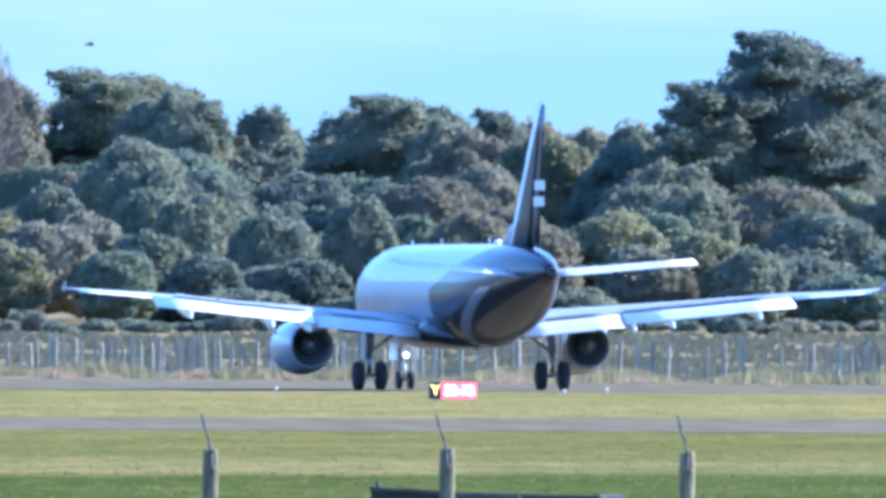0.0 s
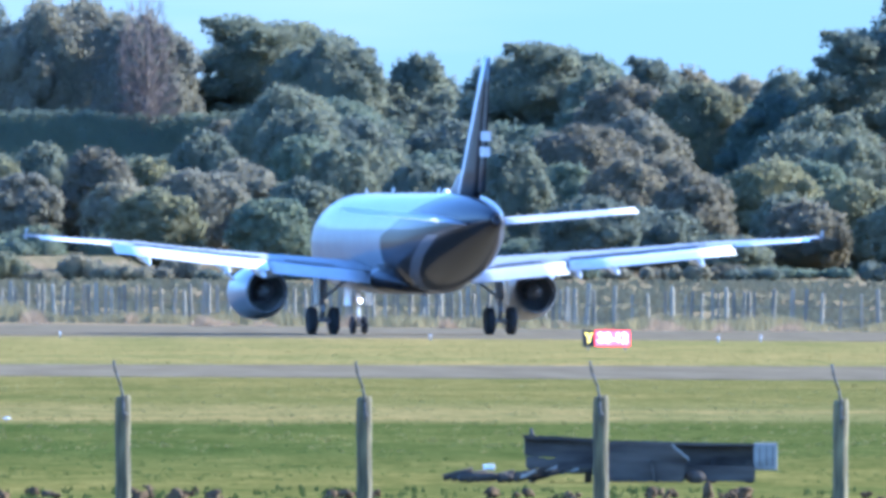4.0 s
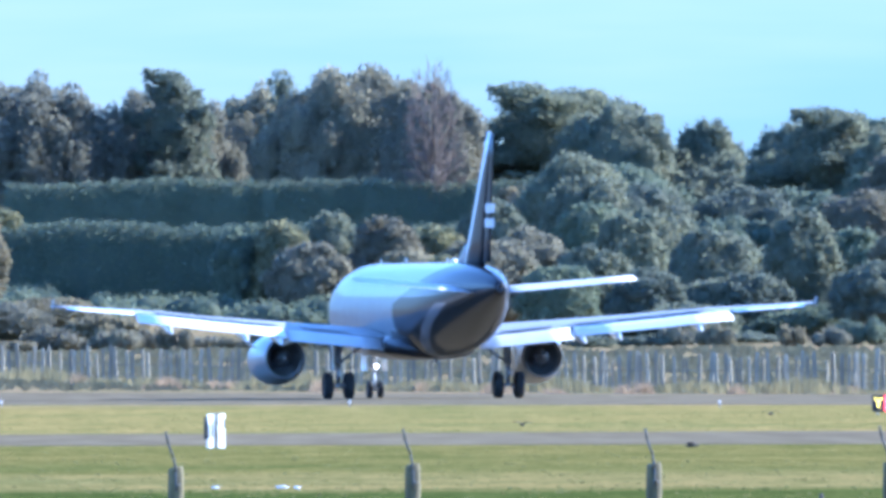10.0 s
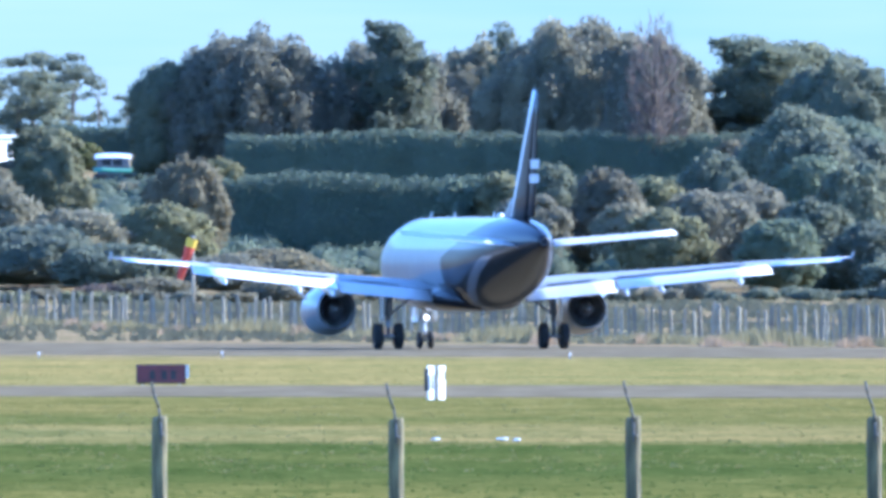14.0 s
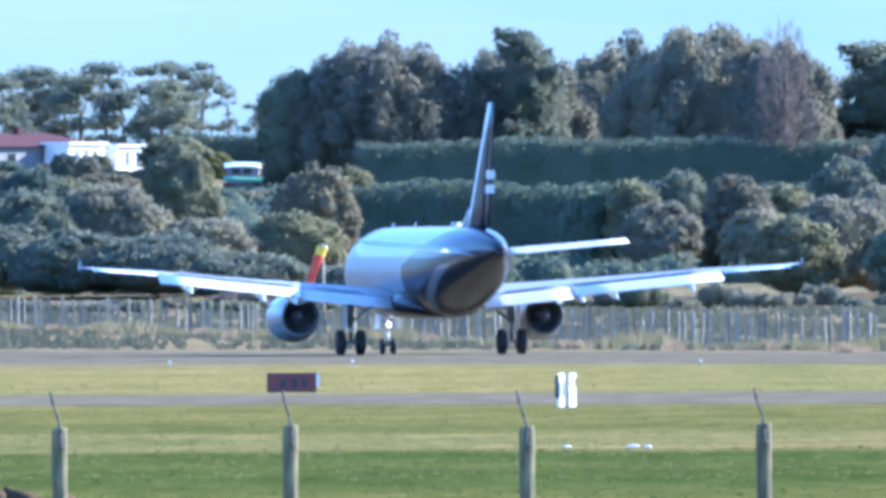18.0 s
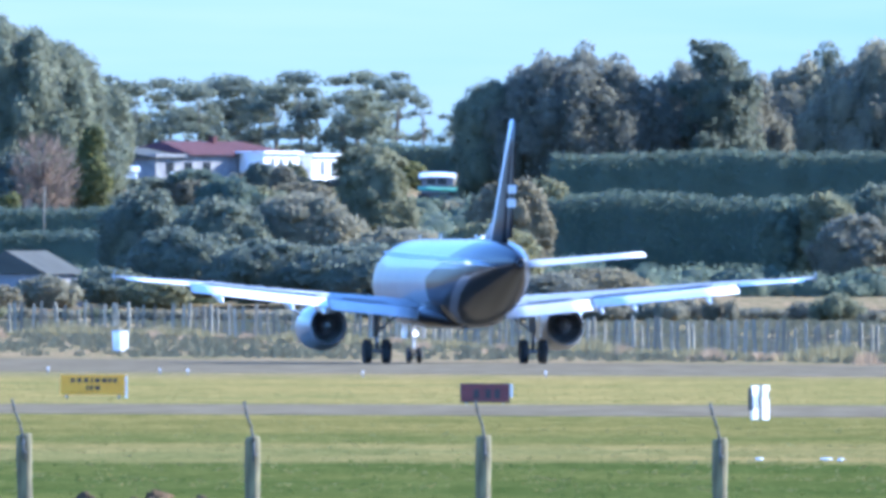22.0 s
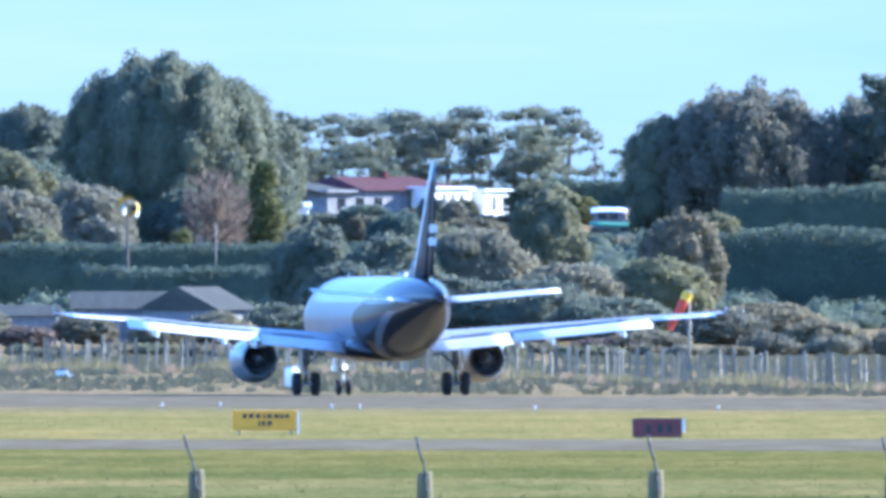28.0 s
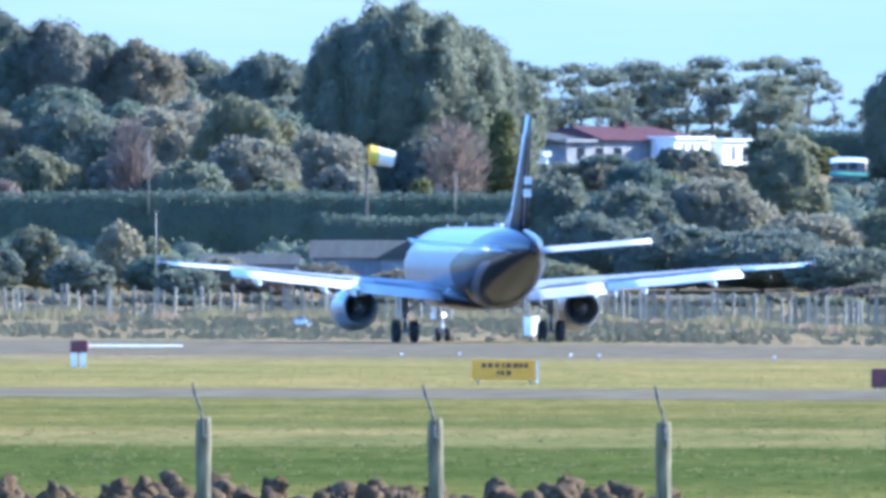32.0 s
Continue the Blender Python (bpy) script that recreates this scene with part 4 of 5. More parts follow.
def tree(u, v_top, d, width, shape, leafkind, label, depth=None, leaf=0.165, density=20.0, base=None, core=None, group="", name="tree", lean=0.0):
    """One tree whose top shows at bearing u and dip v_top, width in ticks, d metres out."""
    TREE_COUNT[0] += 1
    rng = np.random.default_rng(100 + TREE_COUNT[0])
    top = spot(u, v_top, d)
    z0 = rise(top.x, d) if base is None else base
    hgt, w = max(top.z - z0, 0.8), width * d / F
    depth = w if depth is None else depth
    puffs = SHAPES[shape](rng, w, hgt, depth)
    t = thing(name, pose(top.x, d, z0, 0, lean, 0), label, "shrub" if shape == "shrub" else "tree", group)
    if core is None:
        core = 0.88 if shape in ("dome", "dense", "shrub", "column") else 0.72
    V, T = foliage(rng, puffs, leaf, density, core, 0.5 if shape in ("layers", "cone") else 1.0, droop=1.2 if shape == "dense" else 0.0)
    kz = hgt / np.quantile(V[:, 2], 0.995)
    kx = w / (np.quantile(V[:, 0], 0.99) - np.quantile(V[:, 0], 0.01))
    V = V * np.array((kx, kx, kz))
    puffs = [(p[0] * kx, p[1] * kx, p[2] * kz) for p in puffs]
    part("crown", tri_mesh("crown", V, T, LEAF[leafkind]), None, t)
    limbs = [p[:3] for p in puffs[::3]] if shape != "shrub" else [p[:3] for p in puffs[::4]]
    part("trunk", wood(rng, hgt, w, limbs, max(hgt * 0.022, 0.06)), BARK, t)
    return t


def bare_tree(u, v_top, d, width, label):
    """A leafless tree: a stem and a haze of fine pinkish twigs."""
    TREE_COUNT[0] += 1
    rng = np.random.default_rng(500 + TREE_COUNT[0])
    top = spot(u, v_top, d)
    z0 = rise(top.x, d)
    hgt, w = top.z - z0, width * d / F
    t = thing("tree", pose(top.x, d, z0), label, "tree")
    n = 1500
    c = rng.normal(0, 1, (n, 3))
    c /= np.linalg.norm(c, axis=1)[:, None]
    pos = np.array((0, 0, hgt * 0.58)) + c * (rng.random((n, 1)) ** 0.5) * np.array((w * 0.5, w * 0.4, hgt * 0.42))
    way = c * 0.6 + np.array((0, 0, 0.7)) + rng.normal(0, 0.25, (n, 3))
    way /= np.linalg.norm(way, axis=1)[:, None]
    side = np.cross(way, rng.normal(0, 1, (n, 3)))
    side /= np.linalg.norm(side, axis=1)[:, None]
    ln = rng.uniform(0.4, 1.1, (n, 1))
    V = np.stack([pos - side * 0.045, pos + side * 0.045, pos + way * ln], 1).reshape(-1, 3)
    part("crown", tri_mesh("crown", V, np.arange(3 * n).reshape(-1, 3), LEAF["twig"]), None, t)
    limbs = [tuple(p) for p in pos[:22]]
    part("trunk", wood(rng, hgt, w, limbs, hgt * 0.02), BARK, t)


def hedge(u0, u1, v_top, d, tall, label, depth=3.0, leafkind="hedge", wave=0.12):
    """A clipped shelterbelt row across the slope: a solid inner mass under a coat of leaf sprays."""
    TREE_COUNT[0] += 1
    rng = np.random.default_rng(900 + TREE_COUNT[0])
    a, b = u0 * d / F, u1 * d / F
    mid = spot((u0 + u1) / 2, v_top, d)
    h = thing("hedge", pose(mid.x, d, mid.z - tall), label, "hedge")
    n = max(int((b - a) / 0.7), 4)
    low = min(rise(q, d) for q in (a, mid.x, b)) - (mid.z - tall) - 0.6
    xs = np.linspace(a - mid.x, b - mid.x, n)
    crest = 1 + wave * 0.45 * np.sin(xs * 0.33 + 1) * np.sin(xs * 0.12) + rng.normal(0, wave * 0.18, n)
    belly = depth * 0.5 * (1 + rng.normal(0, 0.06, n))
    rings = []
    for x, k, w in zip(xs, crest, belly):
        rings.append([(x, -w * 0.9, low), (x, -w, tall * 0.45), (x, -w * 0.85, tall * 0.9 * k), (x, 0, tall * 0.97 * k), (x, w * 0.85, tall * 0.9 * k), (x, w, tall * 0.4), (x, w * 0.9, low)])
    part("inner_mass", loft(rings), LEAF[leafkind], h)
    k = int((b - a) * (tall * 2 + depth) * 30)
    x = rng.uniform(a - mid.x, b - mid.x, k)
    top = np.interp(x, xs, crest) * tall
    s = rng.random(k) * (tall * 1.6 + depth)
    front, over = s < tall * 1.3, s > tall * 1.6
    y = np.where(front, -depth * 0.5, np.where(over, (s - tall * 1.6) - depth * 0.5, depth * 0.5))
    z = np.where(over, top, low + rng.random(k) * (top - low))
    nrm = np.stack([np.zeros(k), np.where(over, 0, np.sign(y)), np.where(over, 1.0, 0.15)], 1)
    pos = np.stack([x, y, z], 1) + rng.normal(0, 0.13, (k, 3))
    out = nrm + rng.normal(0, 0.28, (k, 3))
    p = np.cross(out, rng.normal(0, 1, (k, 3)))
    p /= np.linalg.norm(p, axis=1)[:, None] + 1e-6
    q = np.cross(p, out)
    q /= np.linalg.norm(q, axis=1)[:, None] + 1e-6
    r = rng.uniform(0.07, 0.19, (k, 1))
    V = np.stack([pos - p * r, pos - q * r * 0.6, pos + p * r, pos + q * r * 0.6], 1).reshape(-1, 3)
    idx = np.arange(k)[:, None] * 4
    part("foliage", tri_mesh("foliage", V, np.concatenate([idx + [0, 1, 2], idx + [0, 2, 3]]), LEAF[leafkind]), None, h)


MACRO = "dark spreading macrocarpa tree with layered boughs"
DENSE = "dense rounded evergreen tree on the hillside"
IVYT = "grey-green rounded tree with drooping foliage"
PINE = "tall thin-stemmed pine with open tufted crown"
SCRUB = "low dry brownish shrub at the foot of the trees"
WILLOW = "pale olive rounded bush in the sun"
UNDER = "dark green bushy undergrowth tree on the slope"

# skyline trees
tree(1765, -392, 2490, 470, "dome", "macro", "very tall dark macrocarpa with ragged spreading crown")
tree(1740, -428, 2480, 380, "cone", "macro", "very tall dark macrocarpa with ragged spreading crown", core=0.8)
tree(1725, -160, 2440, 280, "dome", "scrub", "brownish rounded tree below the tall macrocarpa")
tree(-885, -175, 2662, 55, "dome", "willow", "pale bush before the white house")
tree(1600, -340, 2475, 240, "cone", "macro", MACRO)
tree(1880, -360, 2490, 240, "cone", "macro", MACRO)
tree(2180, -380, 2500, 460, "dome", "macro", DENSE)
tree(1035, -318, 2560, 270, "layers", "macro", MACRO)
tree(1080, -290, 2580, 270, "dome", "macro", DENSE)
tree(1225, -292, 2560, 170, "layers", "macro", MACRO)
tree(1250, -262, 2570, 190, "dome", "macro", DENSE)
tree(1390, -258, 2600, 200, "dome", "ivy", IVYT)
tree(1470, -270, 2590, 160, "dome", "macro", DENSE)
tree(860, -238, 2600, 170, "dome", "macro", DENSE)
tree(930, -222, 2610, 150, "dome", "macro", DENSE)
tree(560, -361, 2590, 360, "layers", "macro", MACRO)
tree(640, -338, 2600, 300, "layers", "macro", MACRO)
tree(600, -272, 2620, 330, "dome", "macro", DENSE)
tree(335, -362, 2580, 190, "dome", "ivy", IVYT)
tree(205, -388, 2590, 380, "dense", "ivy", "broad domed tree with grey-green hanging foliage")
tree(60, -388, 2610, 90, "column", "macro", DENSE, core=0.5)
tree(20, -352, 2620, 240, "dense", "ivy", IVYT)
tree(-125, -392, 2600, 170, "layers", "macro", MACRO)
tree(-135, -352, 2610, 330, "dense", "ivy", IVYT)
tree(-385, -372, 2600, 330, "dense", "ivy", IVYT, core=0.75)
tree(-500, -320, 2620, 150, "pine", "macro", PINE)
tree(-528, -318, 2600, 150, "dome", "macro", DENSE)
for k, (u, v, w) in enumerate(((-600, -262, 70), (-655, -290, 50), (-700, -335, 110), (-770, -338, 130), (-745, -300, 90), (-870, -338, 110), (-915, -325, 130), (-985, -330, 150), (-1050, -322, 130), (-1100, -325, 120), (-1165, -318, 120), (-1010, -285, 110), (-1190, -330, 90), (-840, -300, 100), (-945, -280, 90), (-1120, -282, 110), (-800, -268, 80))):
    tree(u, v, 2900 + 12 * (k % 4), w, "pine", "macro", PINE, base=9.5, leaf=0.13, density=26.0, core=0.5, group="row of pines on the ridge")
tree(-1415, -426, 2540, 350, "dense", "macro", "huge domed dark evergreen towering over the hillside")
tree(-1330, -390, 2550, 220, "dome", "macro", DENSE)
tree(-1250, -330, 2640, 170, "dome", "macro", DENSE)
tree(-1290, -300, 2570, 200, "dome", "macro", DENSE)
tree(-1660, -340, 2640, 180, "dome", "macro", DENSE)
tree(-1780, -342, 2660, 190, "dome", "macro", DENSE)
tree(-1560, -330, 2660, 150, "dome", "macro", DENSE)
tree(-1880, -362, 2600, 170, "dome", "scrub", "tall brownish-green rounded tree")
tree(-2030, -396, 2600, 190, "dome", "ivy", IVYT)
tree(-1960, -372, 2610, 150, "dome", "macro", DENSE)
tree(-2140, -420, 2600, 190, "dome", "macro", DENSE)
tree(-2300, -400, 2600, 260, "dome", "ivy", IVYT)
for u, v, d, w, k in ((-1850, -240, 2500, 210, "ivy"), (-1700, -262, 2490, 200, "willow"), (-1690, -190, 2450, 190, "ivy"), (-2000, -250, 2500, 220, "macro"), (-2070, -170, 2450, 170, "willow"), (-1560, -200, 2470, 180, "ivy"),
                      (-1900, -170, 2450, 160, "ivy"), (-1790, -150, 2440, 150, "macro"), (-1530, -140, 2450, 130, "ivy"), (-2190, -260, 2500, 210, "ivy"), (-2150, -120, 2430, 140, "twig"), (-1640, -120, 2430, 130, "willow")):
    tree(u, v, d, w, "dome", k, IVYT if k != "willow" else WILLOW)
for u, v, w, k in ((-1130, -150, 110, "macro"), (-1060, -165, 90, "hedge"), (-1020, -150, 90, "willow"), (-960, -160, 90, "ivy"), (-905, -158, 80, "ivy"), (-860, -148, 90, "willow"), (-790, -150, 90, "ivy"), (-745, -205, 130, "willow"), (-690, -180, 90, "poplar"), (-520, -170, 110, "scrub"), (-470, -140, 120, "willow")):
    tree(u, v, 2660, w, "dome", k, WILLOW if k in ("willow", "poplar") else UNDER)
for u, v, d, w, k in ((60, -122, 2430, 130, "willow"), (150, -138, 2435, 130, "macro"), (245, -130, 2425, 140, "scrub"), (335, -112, 2430, 140, "willow"), (-20, -108, 2430, 90, "hedge"), (110, -85, 2420, 150, "ivy"), (290, -70, 2415, 150, "ivy"),
                      (440, -160, 2435, 140, "macro"), (530, -190, 2530, 150, "ivy"), (470, -180, 2545, 110, "scrub"), (-440, -150, 2535, 110, "willow")):
    tree(u, v, d, w, "dome", k, WILLOW if k == "willow" else SCRUB if k == "scrub" else UNDER)
bare_tree(-1325, -225, 2500, 120, "leafless pinkish tree with a haze of fine twigs")
bare_tree(-1900, -225, 2440, 80, "leafless pinkish tree with a haze of fine twigs")
bare_tree(330, -405, 2560, 110, "leafless grey tree with bare upper branches")
tree(-1240, -240, 2510, 70, "column", "poplar", "narrow yellowing poplar tree on the slope")
tree(-1390, -120, 2470, 60, "column", "poplar", "narrow yellowing poplar tree on the slope")
tree(-1365, -190, 2530, 150, "dome", "macro", DENSE)

# sheltering hedges across the slope
hedge(-2330, -1050, -92, 2420, 3.4, "long clipped dark green hedge across the slope", wave=0.05)
hedge(-430, 560, -192, 2560, 4.4, "dark shelterbelt hedge across the hillside")
hedge(-580, 480, -114, 2450, 6.2, "dark shelterbelt hedge across the hillside")
hedge(-760, -500, -205, 2740, 3.8, "dark clipped hedge beside the house")
hedge(-1560, -1100, -48, 2390, 2.4, "low hedge behind the barns", wave=0.2)

# the wooded slope, row behind row, and scrub at its foot
rng0 = np.random.default_rng(7)
ROWS_ = ((2690, -270, 25, 170), (2640, -240, 30, 170), (2600, -205, 40, 170), (2330, 15, 30, 130), (2360, 20, 50, 130), (2400, -30, 50, 140), (2450, -75, 40, 150), (2500, -120, 40, 160), (2550, -170, 40, 170))
for d, v, dv, w in ROWS_:
    u, far, near_d = -2280.0, d, 2300 + (d - 2300) * 0.75
    while u < 2150:
        d = far if -480 < u < 530 else near_d
        vt = v + rng0.uniform(-dv, dv)
        ok = True
        big = u > 480
        if big:
            vt = v - 20 + rng0.uniform(-dv, dv) * 1.7
        if d > 2510 and u > 1300:
            vt += 60
        if -1250 < u < -480:
            ok = False
        if -2330 < u < -1050 and d < 2510 and (2330 < d < 2465 or vt < -40):
            ok = False
        if -1820 < u < -1150 and d < 2345:
            ok = False
        if -470 < u < 520 and d < 2580:
            ok = False
        if ok:
            kind = rng0.choice(["macro", "macro", "macro", "hedge", "hedge", "macro"] if big and not (1100 < u < 1350) else ["macro", "macro", "hedge", "ivy", "ivy", "willow", "scrub"] if u > -420 else ["macro", "ivy", "ivy", "hedge", "willow"])
            tree(u, vt, d + rng0.uniform(-20, 20), w * rng0.uniform(0.75, 1.3) * (1.15 if big else 1.0), "dome" if big or rng0.random() < 0.7 else "shrub", str(kind), UNDER if kind in ("macro", "hedge") else IVYT if kind == "ivy" else WILLOW if kind == "willow" else SCRUB)
        u += w * rng0.uniform(0.5, 0.9) * (1.15 if big else 1.0)
for u, v, w, k in ((1440, -115, 190, "willow"), (1300, -85, 150, "scrub"), (1590, -75, 170, "willow"), (1180, -110, 170, "scrub"), (1650, -30, 130, "willow"), (1500, -40, 150, "scrub"), (-700, -60, 200, "ivy"), (-860, -120, 220, "ivy"), (-1010, -110, 180, "macro"), (-620, 0, 220, "macro"), (-780, -30, 240, "macro"),
                   (-930, -40, 220, "macro"), (-1080, -60, 200, "macro"), (-540, -70, 180, "willow"), (-740, -185, 150, "willow"), (-500, -150, 150, "scrub"), (-1150, -130, 150, "macro"), (-1000, -150, 160, "hedge"), (420, -90, 200, "ivy"), (350, -60, 170, "willow"), (500, -110, 180, "ivy"), (-350, 10, 190, "scrub"), (-430, 20, 170, "ivy"), (-250, 40, 150, "scrub"), (-610, 70, 160, "twig"), (-560, 60, 150, "scrub")):
    tree(u, v, 2295 + 0.3 * max(60 - v, 0), w, "dome", k, {"willow": WILLOW, "scrub": SCRUB}.get(k, UNDER))
for u, v, d, w, k in ((-2070, -32, 2320, 90, "willow"), (-1920, -40, 2315, 90, "ivy"), (-1990, 20, 2300, 120, "macro"), (-1855, -15, 2320, 60, "willow"), (-2150, 0, 2310, 120, "macro"), (-1800, 40, 2300, 110, "macro"), (-1740, 20, 2310, 110, "ivy"), (-1660, 50, 2300, 100, "twig"), (-1560, 30, 2310, 120, "scrub"),
                      (-1420, 40, 2300, 110, "scrub"), (-1320, 25, 2310, 120, "ivy"), (-1210, 10, 2320, 140, "macro"), (-1130, 30, 2310, 120, "willow")):
    tree(u, v, d, w, "dome", k, UNDER if k in ("macro", "ivy") else WILLOW if k == "willow" else SCRUB)
u = -2300.0
while u < 2050:
    kind = str(rng0.choice(["scrub", "scrub", "ivy", "willow"] if u < 300 else ["scrub", "macro", "hedge", "ivy", "macro"]))
    tree(u, rng0.uniform(80, 112) if u < -480 else rng0.uniform(52, 98), (2270 if u < 300 else 2290) + rng0.uniform(-25, 15), rng0.uniform(50, 110), "shrub", kind, SCRUB if kind == "scrub" else "low bushy shrub at the foot of the trees", leaf=0.12, density=26.0, name="shrub")
    u += rng0.uniform(42, 80)


def undergrowth():
    """A low bushy carpet over the whole slope under the trees."""
    rng = np.random.default_rng(77)
    near, rest = [], []
    for i in range(2600):
        u = rng.uniform(-2350, 2200)
        d = rng.uniform(2405 if -560 < u < 600 else 2335, 2680)
        if -1240 < u < -560 and d > 2600:
            continue
        x = u * d / F
        r = rng.uniform(1.2, 2.4)
        (near if -560 < u < 600 and d < 2500 else rest).append((x, d, rise(x, d) + 0.25, r, r, rng.uniform(0.7, 1.7)))
    for puffs, leaf, density, core in ((near, 0.16, 7.5, 0.84), (rest, 0.17, 2.0, 0.85)):
        V, T = foliage(rng, puffs, leaf, density, core, cull=False)
        tagged(new("undergrowth", tri_mesh("undergrowth", V, T, LEAF["hedge"])), "dark tangled undergrowth covering the wooded slope", "undergrowth", kind="stuff")


undergrowth()


# rusty sedge in loose clumps before the stake fence
def sedge():
    rng, parts, u = np.random.default_rng(41), [], -2200.0
    while u < 1950:
        for k in range(int(rng.integers(1, 4))):
            uu, w, tall = u + rng.uniform(-40, 40), rng.uniform(0.9, 2.4), rng.uniform(0.25, 0.7)
            d = fence_d(uu) - rng.uniform(4, 40)
            n = int(260 * w)
            x, y = rng.normal(0, w * 0.24, n), rng.normal(0, w * 0.5, n)
            hgt = tall * np.exp(-(x / (w * 0.34)) ** 2) * rng.uniform(0.5, 1.2, n) + 0.08
            foot = np.stack([x + uu * d / F, y + d, np.full(n, rise(uu * d / F, d) - 0.12)], 1)
            wide = np.stack([rng.uniform(0.02, 0.05, n), rng.normal(0, 0.02, n), np.zeros(n)], 1)
            tip = np.stack([rng.normal(0, 0.3, n) * hgt, rng.normal(0, 0.3, n) * hgt, hgt], 1)
            parts.append(np.stack([foot - wide, foot + wide, foot + tip], 1).reshape(-1, 3))
        u += rng.uniform(70, 260)
    V = np.concatenate(parts)
    tagged(new("sedge", tri_mesh("sedge", V, np.arange(len(V)).reshape(-1, 3), LEAF["sedge"])), "low rusty brown sedge before the stake fence", "grass", kind="stuff")


sedge()
tree(-942, -176, 2635, 62, "dome", "macro", UNDER)
tree(-903, -172, 2632, 44, "dome", "ivy", UNDER)
for u in range(-1060, -690, 48):
    kind = str(rng0.choice(["ivy", "willow", "macro", "scrub", "hedge"]))
    tree(u, -135 + rng0.uniform(-9, 9), 2570 + rng0.uniform(-20, 20), rng0.uniform(80, 130), "dome", kind, WILLOW if kind == "willow" else UNDER)


# ---- houses and sheds on the hill ----
def house():
    d = 2700.0
    p = spot(-960, -158, d)
    s = thing("hill_house", pose(p.x, d, rise(p.x, d)), "low white house with a red iron roof among trees", "house")
    s.rotation_euler = (0, 0, radians(50))
    k = d / F
    zb = -0.6
    zt = p.z - rise(p.x, d) + 32 * k

    def X(u):
        return (u + 960) * k * 1.42
    # wall on the shaded side: the shade is put into its grey colour
    part("wall", box(X(-1140), X(-850), 0, 7.5, zb, zt, 0.02), WALL_GREY, s, "house wall with its shade painted in as grey", smooth=False)
    part("roof", loft([[(X(-1080), -0.5, zt - 0.05), (X(-1080), 8, zt - 0.05), (X(-1055), 4, zt + 1.0)], [(X(-870), -0.5, zt - 0.05), (X(-870), 8, zt - 0.05), (X(-900), 4, zt + 1.0)]]), ROOF_RED, s, smooth=False)
    part("lean_to_roof", loft([[(X(-1150), -0.4, zt - 0.25), (X(-1150), 8, zt - 0.25), (X(-1150), 4, zt + 0.5)], [(X(-1082), -0.4, zt - 0.25), (X(-1082), 8, zt - 0.25), (X(-1082), 4, zt + 0.5)]]), ROOF_GREY, s, smooth=False)
    for u0, u1, v0, v1 in ((-985, -918, -192, -158), (-893, -812, -188, -148)):
        a, b = p.z - rise(p.x, d) + (-158 - v1) * k, p.z - rise(p.x, d) + (-158 - v0) * k
        wing = part("white_wing", box(X(u0), X(u1), -2.6, -0.2, a - 2.2, b, 0.03), WALL_WHITE, s, "bright white walled wing", smooth=False)
        wing.rotation_euler = (0, 0, 0)
        n = 4
        for i in range(1, n):
            x = X(u0) + (X(u1) - X(u0)) * (i / n) - 0.2
            part("window", box(x, x + 0.42, -2.66, -2.58, a + 0.25, b - 0.35, 0.01), GLASS_PALE, wing, smooth=False)
        part("eave", box(X(u0) - 0.25, X(u1) + 0.25, -2.9, 0, b, b + 0.16, 0.02), WALL_WHITE, wing, smooth=False)
    for u0 in (-1120, -1085, -1050):
        part("window", box(X(u0), X(u0) + 0.8, -0.06, 0.02, zt - 1.5, zt - 0.6, 0.01), GLASS, s, smooth=False)
    part("chimney", box(X(-965), X(-965) + 0.45, 3.4, 3.9, zt + 0.6, zt + 1.4, 0.02), ROOF_RED, s, smooth=False)


house()


def shed(u, v, d, w, hgt, deep, wall, roof, label, pitch=0.35, turn=0.0, windows=0):
    p = spot(u, v, d)
    s = thing("shed", pose(p.x, d, p.z - hgt * 0.5, 0, 0, turn), label, "shed")
    part("wall", box(-w / 2, w / 2, 0, deep, -3.0, hgt * 0.5, 0.02), wall, s, smooth=False)
    part("roof", loft([[(x, -0.35, hgt * 0.5), (x, deep + 0.35, hgt * 0.5), (x, deep / 2, hgt * 0.5 + deep * pitch / 2)] for x in (-w / 2 - 0.25, w / 2 + 0.25)]), roof, s, smooth=False)
    for i in range(windows):
        x = -w / 2 + (i + 0.5) * w / windows
        part("window", box(x - 0.3, x + 0.3, -0.05, 0.02, -hgt * 0.1, hgt * 0.3, 0.01), GLASS, s, smooth=False)
    return s


g = spot(-629, -159, 2640)
hut = thing("garden_hut", pose(g.x, g.y, g.z), "small hut with a low curved white roof by a hedge", "hut")
part("roof", loft([[(x, y, 0.02 - 0.30 * (y / 1.2) ** 2 - 0.10 * (x / 1.3) ** 4 + dz) for y, dz in ((-1.2, -0.06), (-0.6, -0.06), (0, -0.06), (0.6, -0.06), (1.2, -0.06), (1.2, 0), (0.6, 0), (0, 0), (-0.6, 0), (-1.2, 0))] for x in (-1.32, -1.1, -0.6, 0, 0.6, 1.1, 1.32)]), PAINT_WHITE, hut, "white sheet roof", smooth=False)
# the shade below the hut's roof is painted into this wall's dark grey
part("wall", box(-1.15, 1.15, -1.0, 1.0, -2.2, -0.30, 0.02), WALL_GREY, hut, "hut wall with its shade painted in as dark grey", smooth=False)
part("end_board", box(1.15, 1.22, -0.95, 0.95, -2.0, -0.32, 0.01), TIMBER_PALE, hut, "pale end boards", smooth=False)
